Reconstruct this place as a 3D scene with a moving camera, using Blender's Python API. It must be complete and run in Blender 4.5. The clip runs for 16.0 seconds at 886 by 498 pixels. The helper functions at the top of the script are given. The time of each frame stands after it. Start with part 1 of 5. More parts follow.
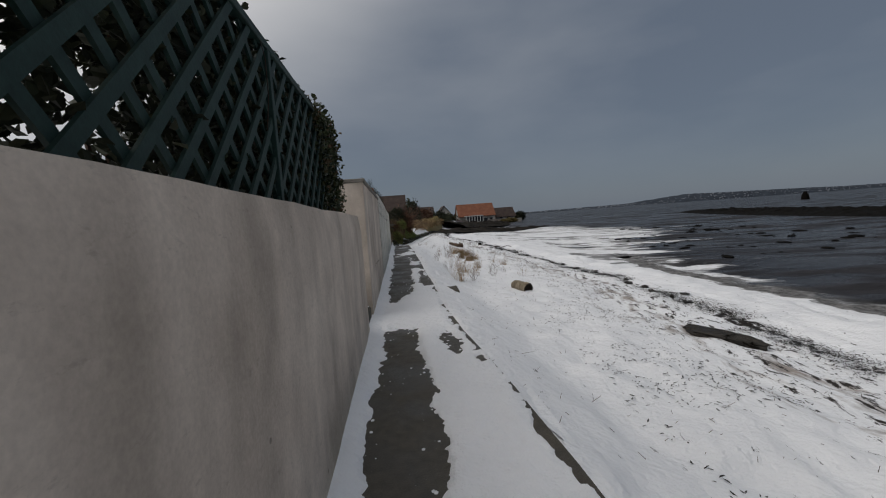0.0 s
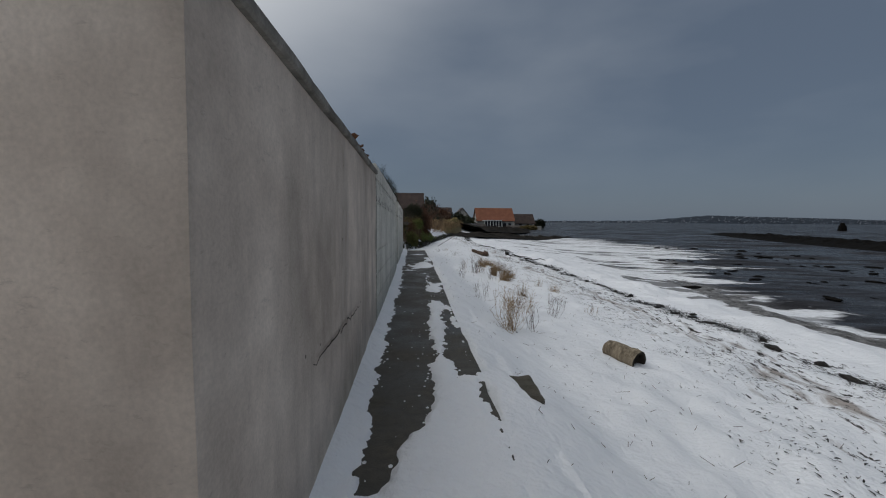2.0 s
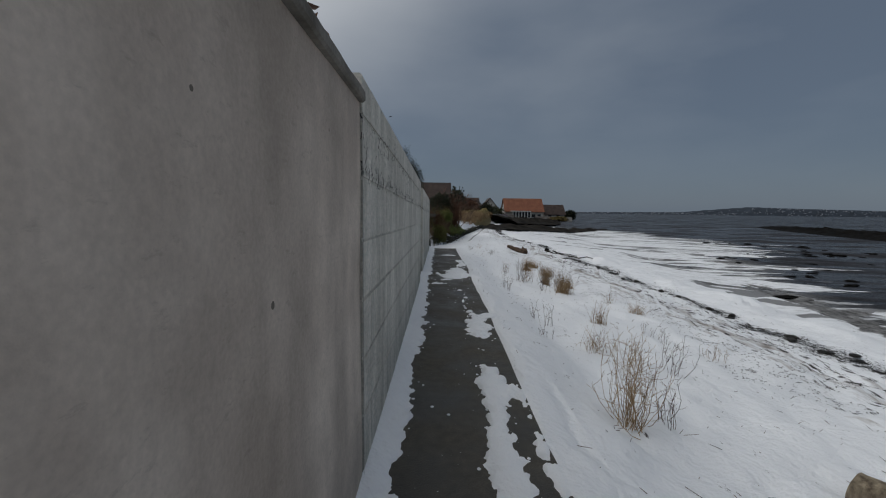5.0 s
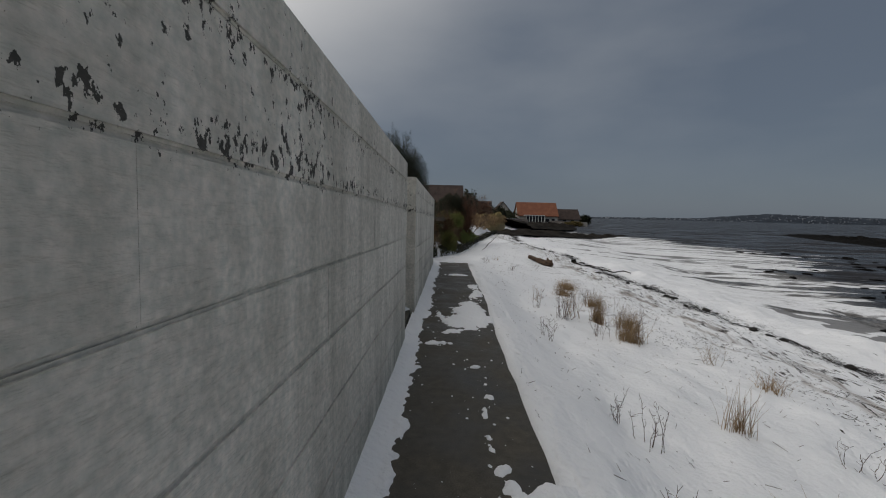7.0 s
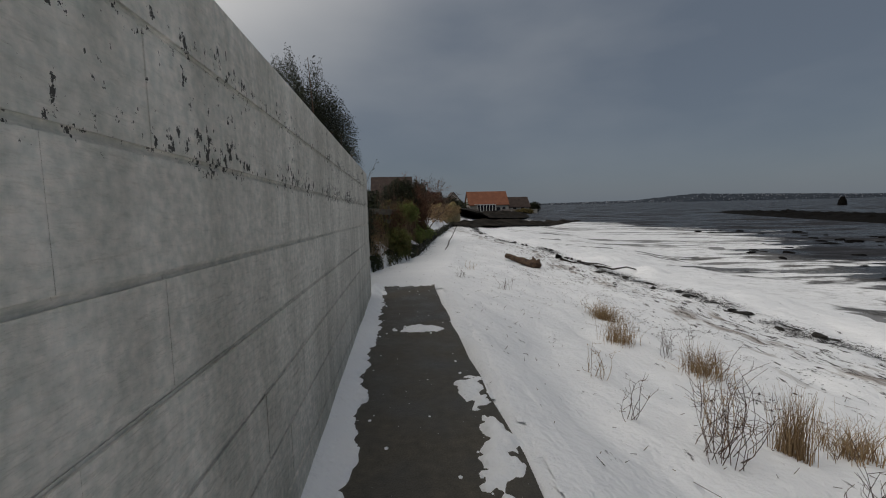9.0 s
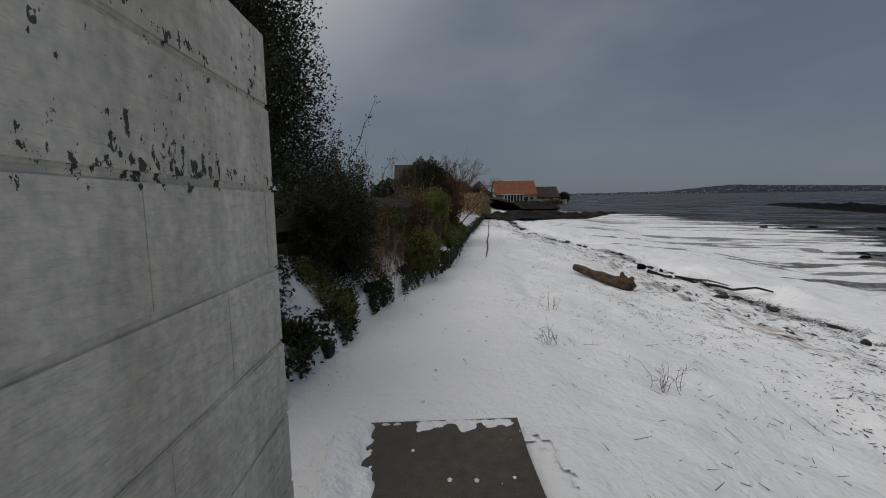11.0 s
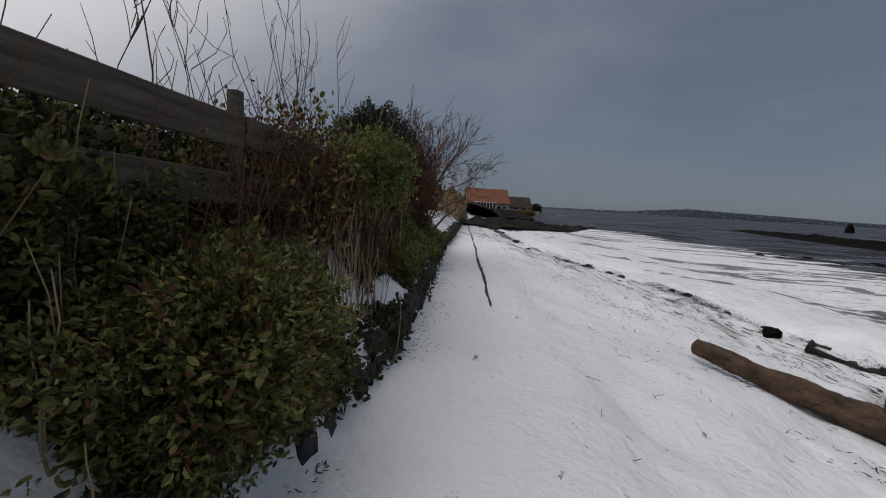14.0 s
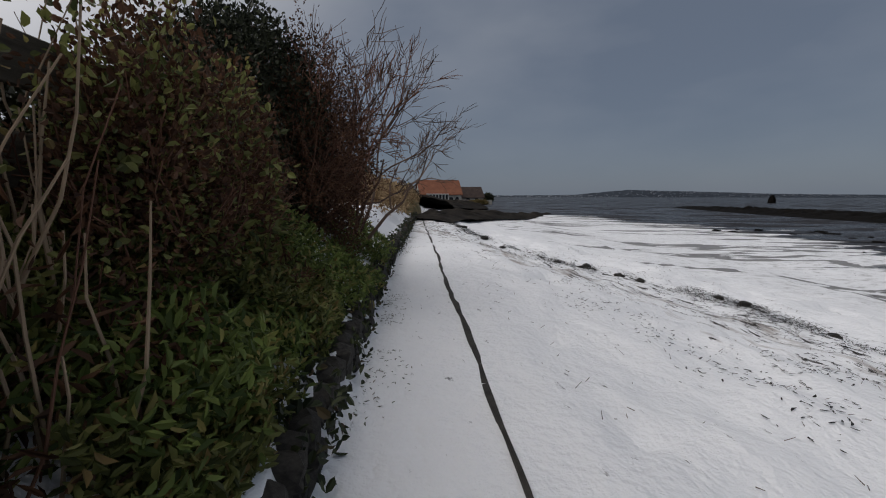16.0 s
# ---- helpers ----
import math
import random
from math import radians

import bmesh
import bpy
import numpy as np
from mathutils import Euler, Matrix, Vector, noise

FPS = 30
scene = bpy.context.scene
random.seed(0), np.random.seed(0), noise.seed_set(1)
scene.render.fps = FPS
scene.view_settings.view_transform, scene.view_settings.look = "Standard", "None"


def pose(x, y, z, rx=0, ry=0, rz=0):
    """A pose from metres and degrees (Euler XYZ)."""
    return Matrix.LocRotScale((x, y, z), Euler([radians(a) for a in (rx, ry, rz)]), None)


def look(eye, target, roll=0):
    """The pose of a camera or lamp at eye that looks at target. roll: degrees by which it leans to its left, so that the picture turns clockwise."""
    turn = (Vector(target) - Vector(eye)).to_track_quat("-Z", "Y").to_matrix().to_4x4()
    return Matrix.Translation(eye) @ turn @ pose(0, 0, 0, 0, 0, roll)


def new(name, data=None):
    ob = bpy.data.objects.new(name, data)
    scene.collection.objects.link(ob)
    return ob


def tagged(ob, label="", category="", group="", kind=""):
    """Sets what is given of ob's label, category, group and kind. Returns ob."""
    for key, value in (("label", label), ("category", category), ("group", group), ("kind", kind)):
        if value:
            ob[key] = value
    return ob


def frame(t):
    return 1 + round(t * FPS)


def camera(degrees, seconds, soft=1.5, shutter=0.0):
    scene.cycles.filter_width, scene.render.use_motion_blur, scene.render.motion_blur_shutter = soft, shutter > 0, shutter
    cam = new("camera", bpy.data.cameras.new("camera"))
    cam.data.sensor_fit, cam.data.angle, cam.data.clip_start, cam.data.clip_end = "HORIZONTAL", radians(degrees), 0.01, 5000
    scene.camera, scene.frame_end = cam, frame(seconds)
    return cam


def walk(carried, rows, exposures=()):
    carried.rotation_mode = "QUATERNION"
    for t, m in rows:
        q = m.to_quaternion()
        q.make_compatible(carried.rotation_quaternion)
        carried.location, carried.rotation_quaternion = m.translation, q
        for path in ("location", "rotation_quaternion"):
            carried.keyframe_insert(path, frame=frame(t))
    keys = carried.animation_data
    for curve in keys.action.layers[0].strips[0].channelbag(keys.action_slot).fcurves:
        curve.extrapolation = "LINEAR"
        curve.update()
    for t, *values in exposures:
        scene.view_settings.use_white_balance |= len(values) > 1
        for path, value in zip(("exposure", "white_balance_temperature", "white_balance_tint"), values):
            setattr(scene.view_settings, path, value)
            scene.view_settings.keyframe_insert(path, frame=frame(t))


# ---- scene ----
cam = camera(95, 16.0, soft=1.1)
PATH = [
    (0, (-0.067, -0.495, 1.156), (0.145, 1.489, 1.01), -4.2),
    (0.5, (-0.108, 0.533, 1.148), (-0.255, 2.521, 0.984), 1.9),
    (1, (-0.109, 1.651, 1.144), (-0.2, 3.642, 0.973), -0.1),
    (1.5, (-0.008, 2.732, 1.136), (0.251, 4.709, 0.98), -2.9),
    (2, (-0.029, 3.64, 1.166), (0.114, 5.630, 1.029), 0.4),
    (2.5, (-0.089, 4.15, 1.225), (-0.411, 6.117, 1.06), 6.1),
    (3, (-0.116, 4.729, 1.164), (-0.066, 6.717, 0.95), 0.4),
    (3.5, (-0.13, 5.057, 1.183), (-0.272, 7.041, 0.98), 1.7),
    (4, (-0.123, 5.454, 1.18), (-0.145, 7.445, 0.99), 1.6),
    (6.3, (-0.031, 8.003, 1.292), (0.019, 9.994, 1.107), -0.2),
    (6.5, (-0.015, 8.345, 1.275), (0.047, 10.336, 1.09), -0.6),
    (7, (-0.016, 9.375, 1.236), (-0.057, 11.367, 1.065), 1.4),
    (7.5, (-0.012, 10.341, 1.242), (-0.02, 12.333, 1.058), -0.1),
    (8, (-0.035, 11.437, 1.212), (-0.006, 13.424, 0.989), 0.1),
    (8.5, (-0.036, 12.616, 1.156), (-0.094, 14.603, 0.932), 0.2),
    (9, (-0.02, 13.873, 1.144), (0.174, 15.853, 0.937), -1.3),
    (11.3, (-0.03, 18.342, 1.143), (0.04, 20.324, 0.885), -0.8),
    (11.5, (-0.092, 18.658, 1.044), (-0.036, 20.644, 0.815), 0.2),
    (12, (-0.293, 19.245, 0.992), (-0.68, 21.189, 0.724), 4.1),
    (12.5, (-0.306, 20.261, 0.951), (-0.212, 22.251, 0.775), -3.6),
    (13, (-0.153, 21.434, 0.9), (0.013, 23.415, 0.683), -2.4),
    (13.5, (0.178, 22.624, 0.797), (0.828, 24.499, 0.549), -4.9),
    (14, (0.363, 23.359, 0.76), (0.595, 25.332, 0.531), 3.4),
    (14.5, (0.42, 24.03, 0.769), (0.685, 25.995, 0.511), 1.2),
    (15, (0.537, 24.811, 0.728), (0.771, 26.782, 0.483), 0.2),
    (15.5, (0.698, 25.78, 0.683), (1.093, 27.726, 0.442), -0.4),
    (16, (0.838, 26.373, 0.69), (1.287, 28.305, 0.434), 0.1),
]
walk(cam, [(t, look(eye, target, roll)) for t, eye, target, roll in PATH], exposures=(
    (0, -0.14, 6550, 10), (1.0, -0.16, 6520, 10), (1.5, -0.20, 6200, 8), (2.5, -0.30, 6150, 8), (4, -0.26, 6120, 7), (6.5, -0.28, 6500, 9), (9, -0.22, 6700, 9), (11.5, -0.20, 6550, 10),
    (12.5, 0.02, 6700, 11), (13.5, -0.06, 6520, 12), (14.5, -0.17, 6400, 12), (16, -0.10, 6450, 12)))

# ---- world, sun ----
world = bpy.data.worlds.new("overcast")
scene.world = world
world.use_nodes = True
wn, wl = world.node_tree.nodes, world.node_tree.links
wn.clear()
w_out = wn.new("ShaderNodeOutputWorld")
w_bg = wn.new("ShaderNodeBackground")
w_sky = wn.new("ShaderNodeTexSky")
w_sky.sky_type, w_sky.sun_disc = "NISHITA", False
SUN = Vector((-0.58, 0.04, 0.81)).normalized()
w_sky.sun_elevation = math.asin(SUN.z)
w_sky.sun_rotation = math.atan2(SUN.x, SUN.y)
w_tc = wn.new("ShaderNodeTexCoord")
w_dot = wn.new("ShaderNodeVectorMath")
w_dot.operation = "DOT_PRODUCT"
wl.new(w_tc.outputs["Generated"], w_dot.inputs[0])
w_dot.inputs[1].default_value = SUN
w_glow = wn.new("ShaderNodeMapRange")
w_glow.interpolation_type = "SMOOTHSTEP"
w_glow.inputs["From Min"].default_value, w_glow.inputs["From Max"].default_value = 0.25, 1.0
w_glow.inputs["To Min"].default_value, w_glow.inputs["To Max"].default_value = 0.0, 1.0
wl.new(w_dot.outputs["Value"], w_glow.inputs["Value"])
w_map = wn.new("ShaderNodeMapping")
w_map.inputs["Scale"].default_value = (1.0, 1.0, 2.6)
wl.new(w_tc.outputs["Generated"], w_map.inputs["Vector"])
w_noise = wn.new("ShaderNodeTexNoise")
w_noise.inputs["Scale"].default_value, w_noise.inputs["Detail"].default_value = 2.3, 5.0
w_noise.inputs["Roughness"].default_value = 0.45
wl.new(w_map.outputs["Vector"], w_noise.inputs["Vector"])
w_ramp = wn.new("ShaderNodeValToRGB")
w_ramp.color_ramp.elements[0].position, w_ramp.color_ramp.elements[1].position = 0.36, 0.68
w_ramp.color_ramp.elements[0].color = (0.112, 0.137, 0.178, 1)
w_ramp.color_ramp.elements[1].color = (0.188, 0.209, 0.243, 1)
wl.new(w_noise.outputs["Fac"], w_ramp.inputs["Fac"])
w_mix = wn.new("ShaderNodeMix")
w_mix.data_type = "RGBA"
wl.new(w_glow.outputs["Result"], w_mix.inputs["Factor"])
# bluer, heavier cloud low over the water
w_sep = wn.new("ShaderNodeSeparateXYZ")
wl.new(w_tc.outputs["Generated"], w_sep.inputs[0])
w_low = wn.new("ShaderNodeMapRange")
w_low.interpolation_type = "SMOOTHSTEP"
w_low.inputs["From Min"].default_value, w_low.inputs["From Max"].default_value = 0.34, 0.0
w_low.inputs["To Max"].default_value = 0.75
wl.new(w_sep.outputs["Z"], w_low.inputs["Value"])
w_haze = wn.new("ShaderNodeMix")
w_haze.data_type = "RGBA"
wl.new(w_low.outputs["Result"], w_haze.inputs["Factor"])
wl.new(w_ramp.outputs["Color"], w_haze.inputs["A"])
w_haze.inputs["B"].default_value = (0.120, 0.149, 0.190, 1)
wl.new(w_haze.outputs["Result"], w_mix.inputs["A"])
w_mix.inputs["B"].default_value = (1.27, 1.22, 1.16, 1)
w_add = wn.new("ShaderNodeMix")
w_add.data_type = "RGBA"
w_add.blend_type = "ADD"
w_add.inputs["Factor"].default_value = 0.010
wl.new(w_mix.outputs["Result"], w_add.inputs["A"])
wl.new(w_sky.outputs["Color"], w_add.inputs["B"])
wl.new(w_add.outputs["Result"], w_bg.inputs["Color"])
w_bg.inputs["Strength"].default_value = 1.0
wl.new(w_bg.outputs["Background"], w_out.inputs["Surface"])

sun = new("sun", bpy.data.lights.new("sun", "SUN"))
sun.data.energy, sun.data.angle, sun.data.color = 0.38, radians(46), (1.0, 0.97, 0.93)
sun.matrix_world = look(SUN * 50, (0, 0, 0))

# ---- small tools ----
rng = np.random.default_rng(7)


def lattice(ix, iy, seed):
    h = (ix * 374761393 + iy * 668265263 + seed * 144665) & 0x7FFFFFFF
    h = ((h ^ (h >> 13)) * 1274126177) & 0x7FFFFFFF
    return (h & 0xFFFF) / 65535.0


def soft_noise(x, y, size, seed=0):
    """Smooth value noise from -1 to 1 on arrays."""
    px, py = np.asarray(x, float) / size, np.asarray(y, float) / size
    ix, iy = np.floor(px).astype(np.int64), np.floor(py).astype(np.int64)
    fx, fy = px - ix, py - iy
    fx, fy = fx * fx * (3 - 2 * fx), fy * fy * (3 - 2 * fy)
    a, b = lattice(ix, iy, seed), lattice(ix + 1, iy, seed)
    c, d = lattice(ix, iy + 1, seed), lattice(ix + 1, iy + 1, seed)
    return 2 * (a + (b - a) * fx + (c + (d - c) * fx - a - (b - a) * fx) * fy) - 1


def step_up(a, b, v):
    t = np.clip((np.asarray(v, float) - a) / (b - a), 0, 1)
    return t * t * (3 - 2 * t)


def mesh_of(name, verts, faces, mat, smooth=False):
    me = bpy.data.meshes.new(name)
    me.from_pydata([tuple(v) for v in verts], [], [tuple(f) for f in faces])
    for m in mat if isinstance(mat, (list, tuple)) else [mat]:
        me.materials.append(m)
    if smooth:
        me.polygons.foreach_set("use_smooth", [True] * len(me.polygons))
    me.update()
    return me


def piece(name, verts, faces, mat, parent=None, label="", smooth=False):
    ob = new(name, mesh_of(name, verts, faces, mat, smooth))
    ob.parent = parent
    if label:
        ob["label"] = label
    return ob


def part(name, bm, mat, parent=None, label="", smooth=False):
    me = bpy.data.meshes.new(name)
    bm.to_mesh(me)
    bm.free()
    me.materials.append(mat)
    if smooth:
        me.polygons.foreach_set("use_smooth", [True] * len(me.polygons))
        me.set_sharp_from_angle(angle=radians(40))
    ob = new(name, me)
    ob.parent = parent
    if label:
        ob["label"] = label
    return ob


def box_bm(x0, x1, y0, y1, z0, z1, bevel=0.0, segs=1):
    bm = bmesh.new()
    bmesh.ops.create_cube(bm, size=1)
    bmesh.ops.scale(bm, vec=(x1 - x0, y1 - y0, z1 - z0), verts=bm.verts)
    bmesh.ops.translate(bm, vec=((x0 + x1) / 2, (y0 + y1) / 2, (z0 + z1) / 2), verts=bm.verts)
    if bevel:
        bmesh.ops.bevel(bm, geom=list(bm.edges), offset=bevel, segments=segs, affect="EDGES", profile=0.5)
    return bm


def roughen(bm, amount, size, cuts=0):
    if cuts:
        bmesh.ops.subdivide_edges(bm, edges=list(bm.edges), cuts=cuts, use_grid_fill=True)
    for v in bm.verts:
        v.co += noise.noise_vector(v.co / size) * amount
    return bm


def tubes(lines, sides=4):
    """Tapered tubes along polylines of (point, radius)."""
    verts, faces = [], []
    for line in lines:
        base = len(verts)
        for i, (p, r) in enumerate(line):
            q = line[min(i + 1, len(line) - 1)][0]
            o = line[max(i - 1, 0)][0]
            d = (Vector(q) - Vector(o)).normalized()
            s = d.cross(Vector((0.31, 0.17, 0.93)))
            s = s.normalized() if s.length > 1e-4 else Vector((1, 0, 0))
            t = d.cross(s)
            for k in range(sides):
                a = 2 * math.pi * k / sides
                verts.append(Vector(p) + (s * math.cos(a) + t * math.sin(a)) * r)
        for i in range(len(line) - 1):
            for k in range(sides):
                a, b = base + i * sides + k, base + i * sides + (k + 1) % sides
                faces.append((a, b, b + sides, a + sides))
    return verts, faces


def leaf_mesh(pos, size, wide=0.3, droop=0.0, seed=1, up=0.0, out=None):
    """Leaves folded along the midrib at the given points."""
    r = np.random.default_rng(seed)
    n = len(pos)
    d = r.normal(size=(n, 3))
    if out is not None:
        d += out * 1.2
    d[:, 2] += up - droop
    d /= np.linalg.norm(d, axis=1)[:, None]
    s = np.cross(d, r.normal(size=(n, 3)))
    s /= np.linalg.norm(s, axis=1)[:, None] + 1e-9
    m = np.cross(d, s)
    ln = size * r.uniform(0.6, 1.35, (n, 1))
    wd = ln * wide
    low, high = pos + d * ln * 0.28, pos + d * ln * 0.66
    lift = m * ln * 0.10
    v = np.stack([pos, low + s * wd * 0.85 + lift, high + s * wd * 0.9 + lift, pos + d * ln - m * ln * 0.12, high - s * wd * 0.9 + lift, low - s * wd * 0.85 + lift], 1).reshape(-1, 3)
    b = np.arange(n)[:, None] * 6
    f = np.concatenate([b + np.array([[0, 1, 2, 3]]), b + np.array([[0, 3, 4, 5]])], 0)
    return v, f


def shell_points(n, centre, radii, seed, inner=0.45, lump=0.25, flat=-1.0):
    """Points in the outer part of an uneven ellipsoid; below flat (in radii) none."""
    r = np.random.default_rng(seed)
    d = r.normal(size=(n * 2, 3))
    d /= np.linalg.norm(d, axis=1)[:, None]
    d = d[d[:, 2] > flat][:n]
    k = r.uniform(inner ** 3, 1, len(d)) ** (1 / 3)
    wob = 1 + lump * soft_noise(d[:, 0] * 3 + d[:, 2] * 2, d[:, 1] * 3 - d[:, 2] * 2, 0.55, seed) + 0.5 * lump * soft_noise(d[:, 0] * 9 + 5, d[:, 1] * 9 + d[:, 2] * 7, 0.5, seed + 3)
    return np.array(centre) + d * (k * wob)[:, None] * np.array(radii), d


def stem(base, top, r0, r1=0.002, bend=0.1, n=5, r=rng):
    base, top = np.array(base, float), np.array(top, float)
    ln = np.linalg.norm(top - base)
    off = r.normal(size=3) * bend * ln
    out = []
    for i in range(n):
        t = i / (n - 1)
        p = base + (top - base) * t + off * math.sin(math.pi * t) + (r.normal(size=3) * 0.015 * ln if 0 < i < n - 1 else 0)
        out.append((p, r0 + (r1 - r0) * t))
    return out


# ---- materials ----
def material(name, rough=0.8, metal=0.0, spec=0.3):
    m = bpy.data.materials.new(name)
    m.use_nodes = True
    p = m.node_tree.nodes["Principled BSDF"]
    p.inputs["Roughness"].default_value, p.inputs["Metallic"].default_value = rough, metal
    p.inputs["Specular IOR Level"].default_value = spec
    return m, m.node_tree.nodes, m.node_tree.links, p


def coords(nd, lk, scale=(1, 1, 1), kind="Object"):
    tc, mp = nd.new("ShaderNodeTexCoord"), nd.new("ShaderNodeMapping")
    mp.inputs["Scale"].default_value = scale
    lk.new(tc.outputs[kind], mp.inputs["Vector"])
    return mp.outputs["Vector"]


def noise_node(nd, lk, vec, scale, detail=4.0, rough=0.55):
    t = nd.new("ShaderNodeTexNoise")
    t.inputs["Scale"].default_value, t.inputs["Detail"].default_value, t.inputs["Roughness"].default_value = scale, detail, rough
    lk.new(vec, t.inputs["Vector"])
    return t.outputs["Fac"]


def ramp(nd, lk, fac, lo, hi, c0=(0, 0, 0), c1=(1, 1, 1)):
    t = nd.new("ShaderNodeValToRGB")
    e = t.color_ramp.elements
    e[0].position, e[1].position = lo, hi
    e[0].color, e[1].color = (*c0, 1), (*c1, 1)
    lk.new(fac, t.inputs["Fac"])
    return t.outputs["Color"]


def mixed(nd, lk, fac, a, b, blend="MIX"):
    t = nd.new("ShaderNodeMix")
    t.data_type, t.blend_type = "RGBA", blend
    for key, v in (("Factor", fac), ("A", a), ("B", b)):
        if isinstance(v, (int, float)):
            t.inputs[key].default_value = v
        elif isinstance(v, tuple):
            t.inputs[key].default_value = (*v, 1)
        else:
            lk.new(v, t.inputs[key])
    return t.outputs["Result"]


def calc(nd, lk, op, a, b=0.0, clamp=False):
    t = nd.new("ShaderNodeMath")
    t.operation, t.use_clamp = op, clamp
    for i, v in enumerate((a, b)):
        if isinstance(v, (int, float)):
            t.inputs[i].default_value = v
        else:
            lk.new(v, t.inputs[i])
    return t.outputs[0]


def bump(nd, lk, p, height, strength=0.3, distance=0.01):
    b = nd.new("ShaderNodeBump")
    b.inputs["Strength"].default_value, b.inputs["Distance"].default_value = strength, distance
    lk.new(height, b.inputs["Height"])
    lk.new(b.outputs["Normal"], p.inputs["Normal"])


def height_of(nd, lk):
    g, s = nd.new("ShaderNodeNewGeometry"), nd.new("ShaderNodeSeparateXYZ")
    lk.new(g.outputs["Position"], s.inputs[0])
    return s.outputs


def grainy(name, c0, c1, scale, rough=0.8, fine=60.0, bump_d=0.004, bump_s=0.4, stretch=(1, 1, 1), spec=0.3, vary=0.0):
    m, nd, lk, p = material(name, rough, 0, spec)
    v = coords(nd, lk, stretch)
    big, small = noise_node(nd, lk, v, scale), noise_node(nd, lk, v, fine, 3)
    c = ramp(nd, lk, big, 0.3, 0.7, c0, c1)
    c = mixed(nd, lk, 0.45, c, ramp(nd, lk, small, 0.3, 0.7, (0.35, 0.35, 0.35), (1, 1, 1)), "MULTIPLY")
    if vary:
        oi = nd.new("ShaderNodeObjectInfo")
        c = mixed(nd, lk, vary, c, ramp(nd, lk, oi.outputs["Random"], 0, 1, (0.45, 0.45, 0.45), (1.25, 1.2, 1.15)), "MULTIPLY")
    lk.new(c, p.inputs["Base Color"])
    bump(nd, lk, p, small, bump_s, bump_d)
    return m


def leafy(name, c0, c1, rough=0.55, old=None, glow=0.0):
    m, nd, lk, p = material(name, rough, 0, 0.25)
    g = nd.new("ShaderNodeNewGeometry")
    c = ramp(nd, lk, g.outputs["Random Per Island"], 0.0, 0.9, c0, c1)
    if old:
        c = mixed(nd, lk, ramp(nd, lk, g.outputs["Random Per Island"], 0.84, 0.93), c, old)
    n = noise_node(nd, lk, coords(nd, lk), 2.2, 3)
    c = mixed(nd, lk, 0.6, c, ramp(nd, lk, n, 0.3, 0.7, (0.5, 0.5, 0.5), (1.2, 1.2, 1.2)), "MULTIPLY")
    lk.new(c, p.inputs["Base Color"])
    if glow:
        thin, blend = nd.new("ShaderNodeBsdfTranslucent"), nd.new("ShaderNodeMixShader")
        lk.new(c, thin.inputs["Color"])
        blend.inputs["Fac"].default_value = glow
        lk.new(p.outputs["BSDF"], blend.inputs[1])
        lk.new(thin.outputs["BSDF"], blend.inputs[2])
        lk.new(blend.outputs["Shader"], nd["Material Output"].inputs["Surface"])
    return m


def render_coat():
    """Old cement render: streaked, spotted, faintly green low down."""
    m, nd, lk, p = material("cement_render", 0.88, 0, 0.2)
    v = coords(nd, lk)
    big = noise_node(nd, lk, v, 1.3, 5)
    streak = noise_node(nd, lk, coords(nd, lk, (2.2, 2.2, 0.7)), 1.5, 6)
    fine = noise_node(nd, lk, v, 90, 3)
    c = ramp(nd, lk, big, 0.3, 0.7, (0.50, 0.425, 0.360), (0.70, 0.615, 0.535))
    c = mixed(nd, lk, 0.55, c, ramp(nd, lk, streak, 0.36, 0.64, (0.52, 0.505, 0.49), (1.18, 1.18, 1.18)), "MULTIPLY")
    blotch = noise_node(nd, lk, v, 5.5, 6, 0.62)
    c = mixed(nd, lk, 0.4, c, ramp(nd, lk, blotch, 0.36, 0.66, (0.74, 0.72, 0.70), (1.16, 1.16, 1.15)), "MULTIPLY")
    scuff = noise_node(nd, lk, coords(nd, lk, (1, 1.0, 2.6)), 17, 5, 0.7)
    c = mixed(nd, lk, calc(nd, lk, "MULTIPLY", ramp(nd, lk, scuff, 0.60, 0.69), 0.28), c, (0.24, 0.20, 0.17))
    z = height_of(nd, lk)
    low = nd.new("ShaderNodeMapRange")
    low.inputs["From Min"].default_value, low.inputs["From Max"].default_value = 0.50, 0.0
    lk.new(calc(nd, lk, "ADD", z["Z"], calc(nd, lk, "MULTIPLY", big, 0.5)), low.inputs["Value"])
    c = mixed(nd, lk, calc(nd, lk, "MULTIPLY", low.outputs["Result"], 0.4), c, (0.25, 0.25, 0.15))
    spots = nd.new("ShaderNodeTexVoronoi")
    spots.inputs["Scale"].default_value = 7.0
    lk.new(v, spots.inputs["Vector"])
    gate = ramp(nd, lk, noise_node(nd, lk, v, 3.1, 2), 0.5, 0.62)
    dot = calc(nd, lk, "MULTIPLY", calc(nd, lk, "LESS_THAN", spots.outputs["Distance"], 0.06), gate)
    c = mixed(nd, lk, calc(nd, lk, "MULTIPLY", dot, 0.8), c, (0.07, 0.06, 0.05))
    c = mixed(nd, lk, 0.3, c, ramp(nd, lk, fine, 0.3, 0.7, (0.6, 0.6, 0.6), (1.1, 1.1, 1.1)), "MULTIPLY")
    lk.new(c, p.inputs["Base Color"])
    bump(nd, lk, p, calc(nd, lk, "ADD", calc(nd, lk, "MULTIPLY", fine, 1.6), calc(nd, lk, "MULTIPLY", noise_node(nd, lk, v, 11, 5), 1.6)), 0.22, 0.004)
    return m


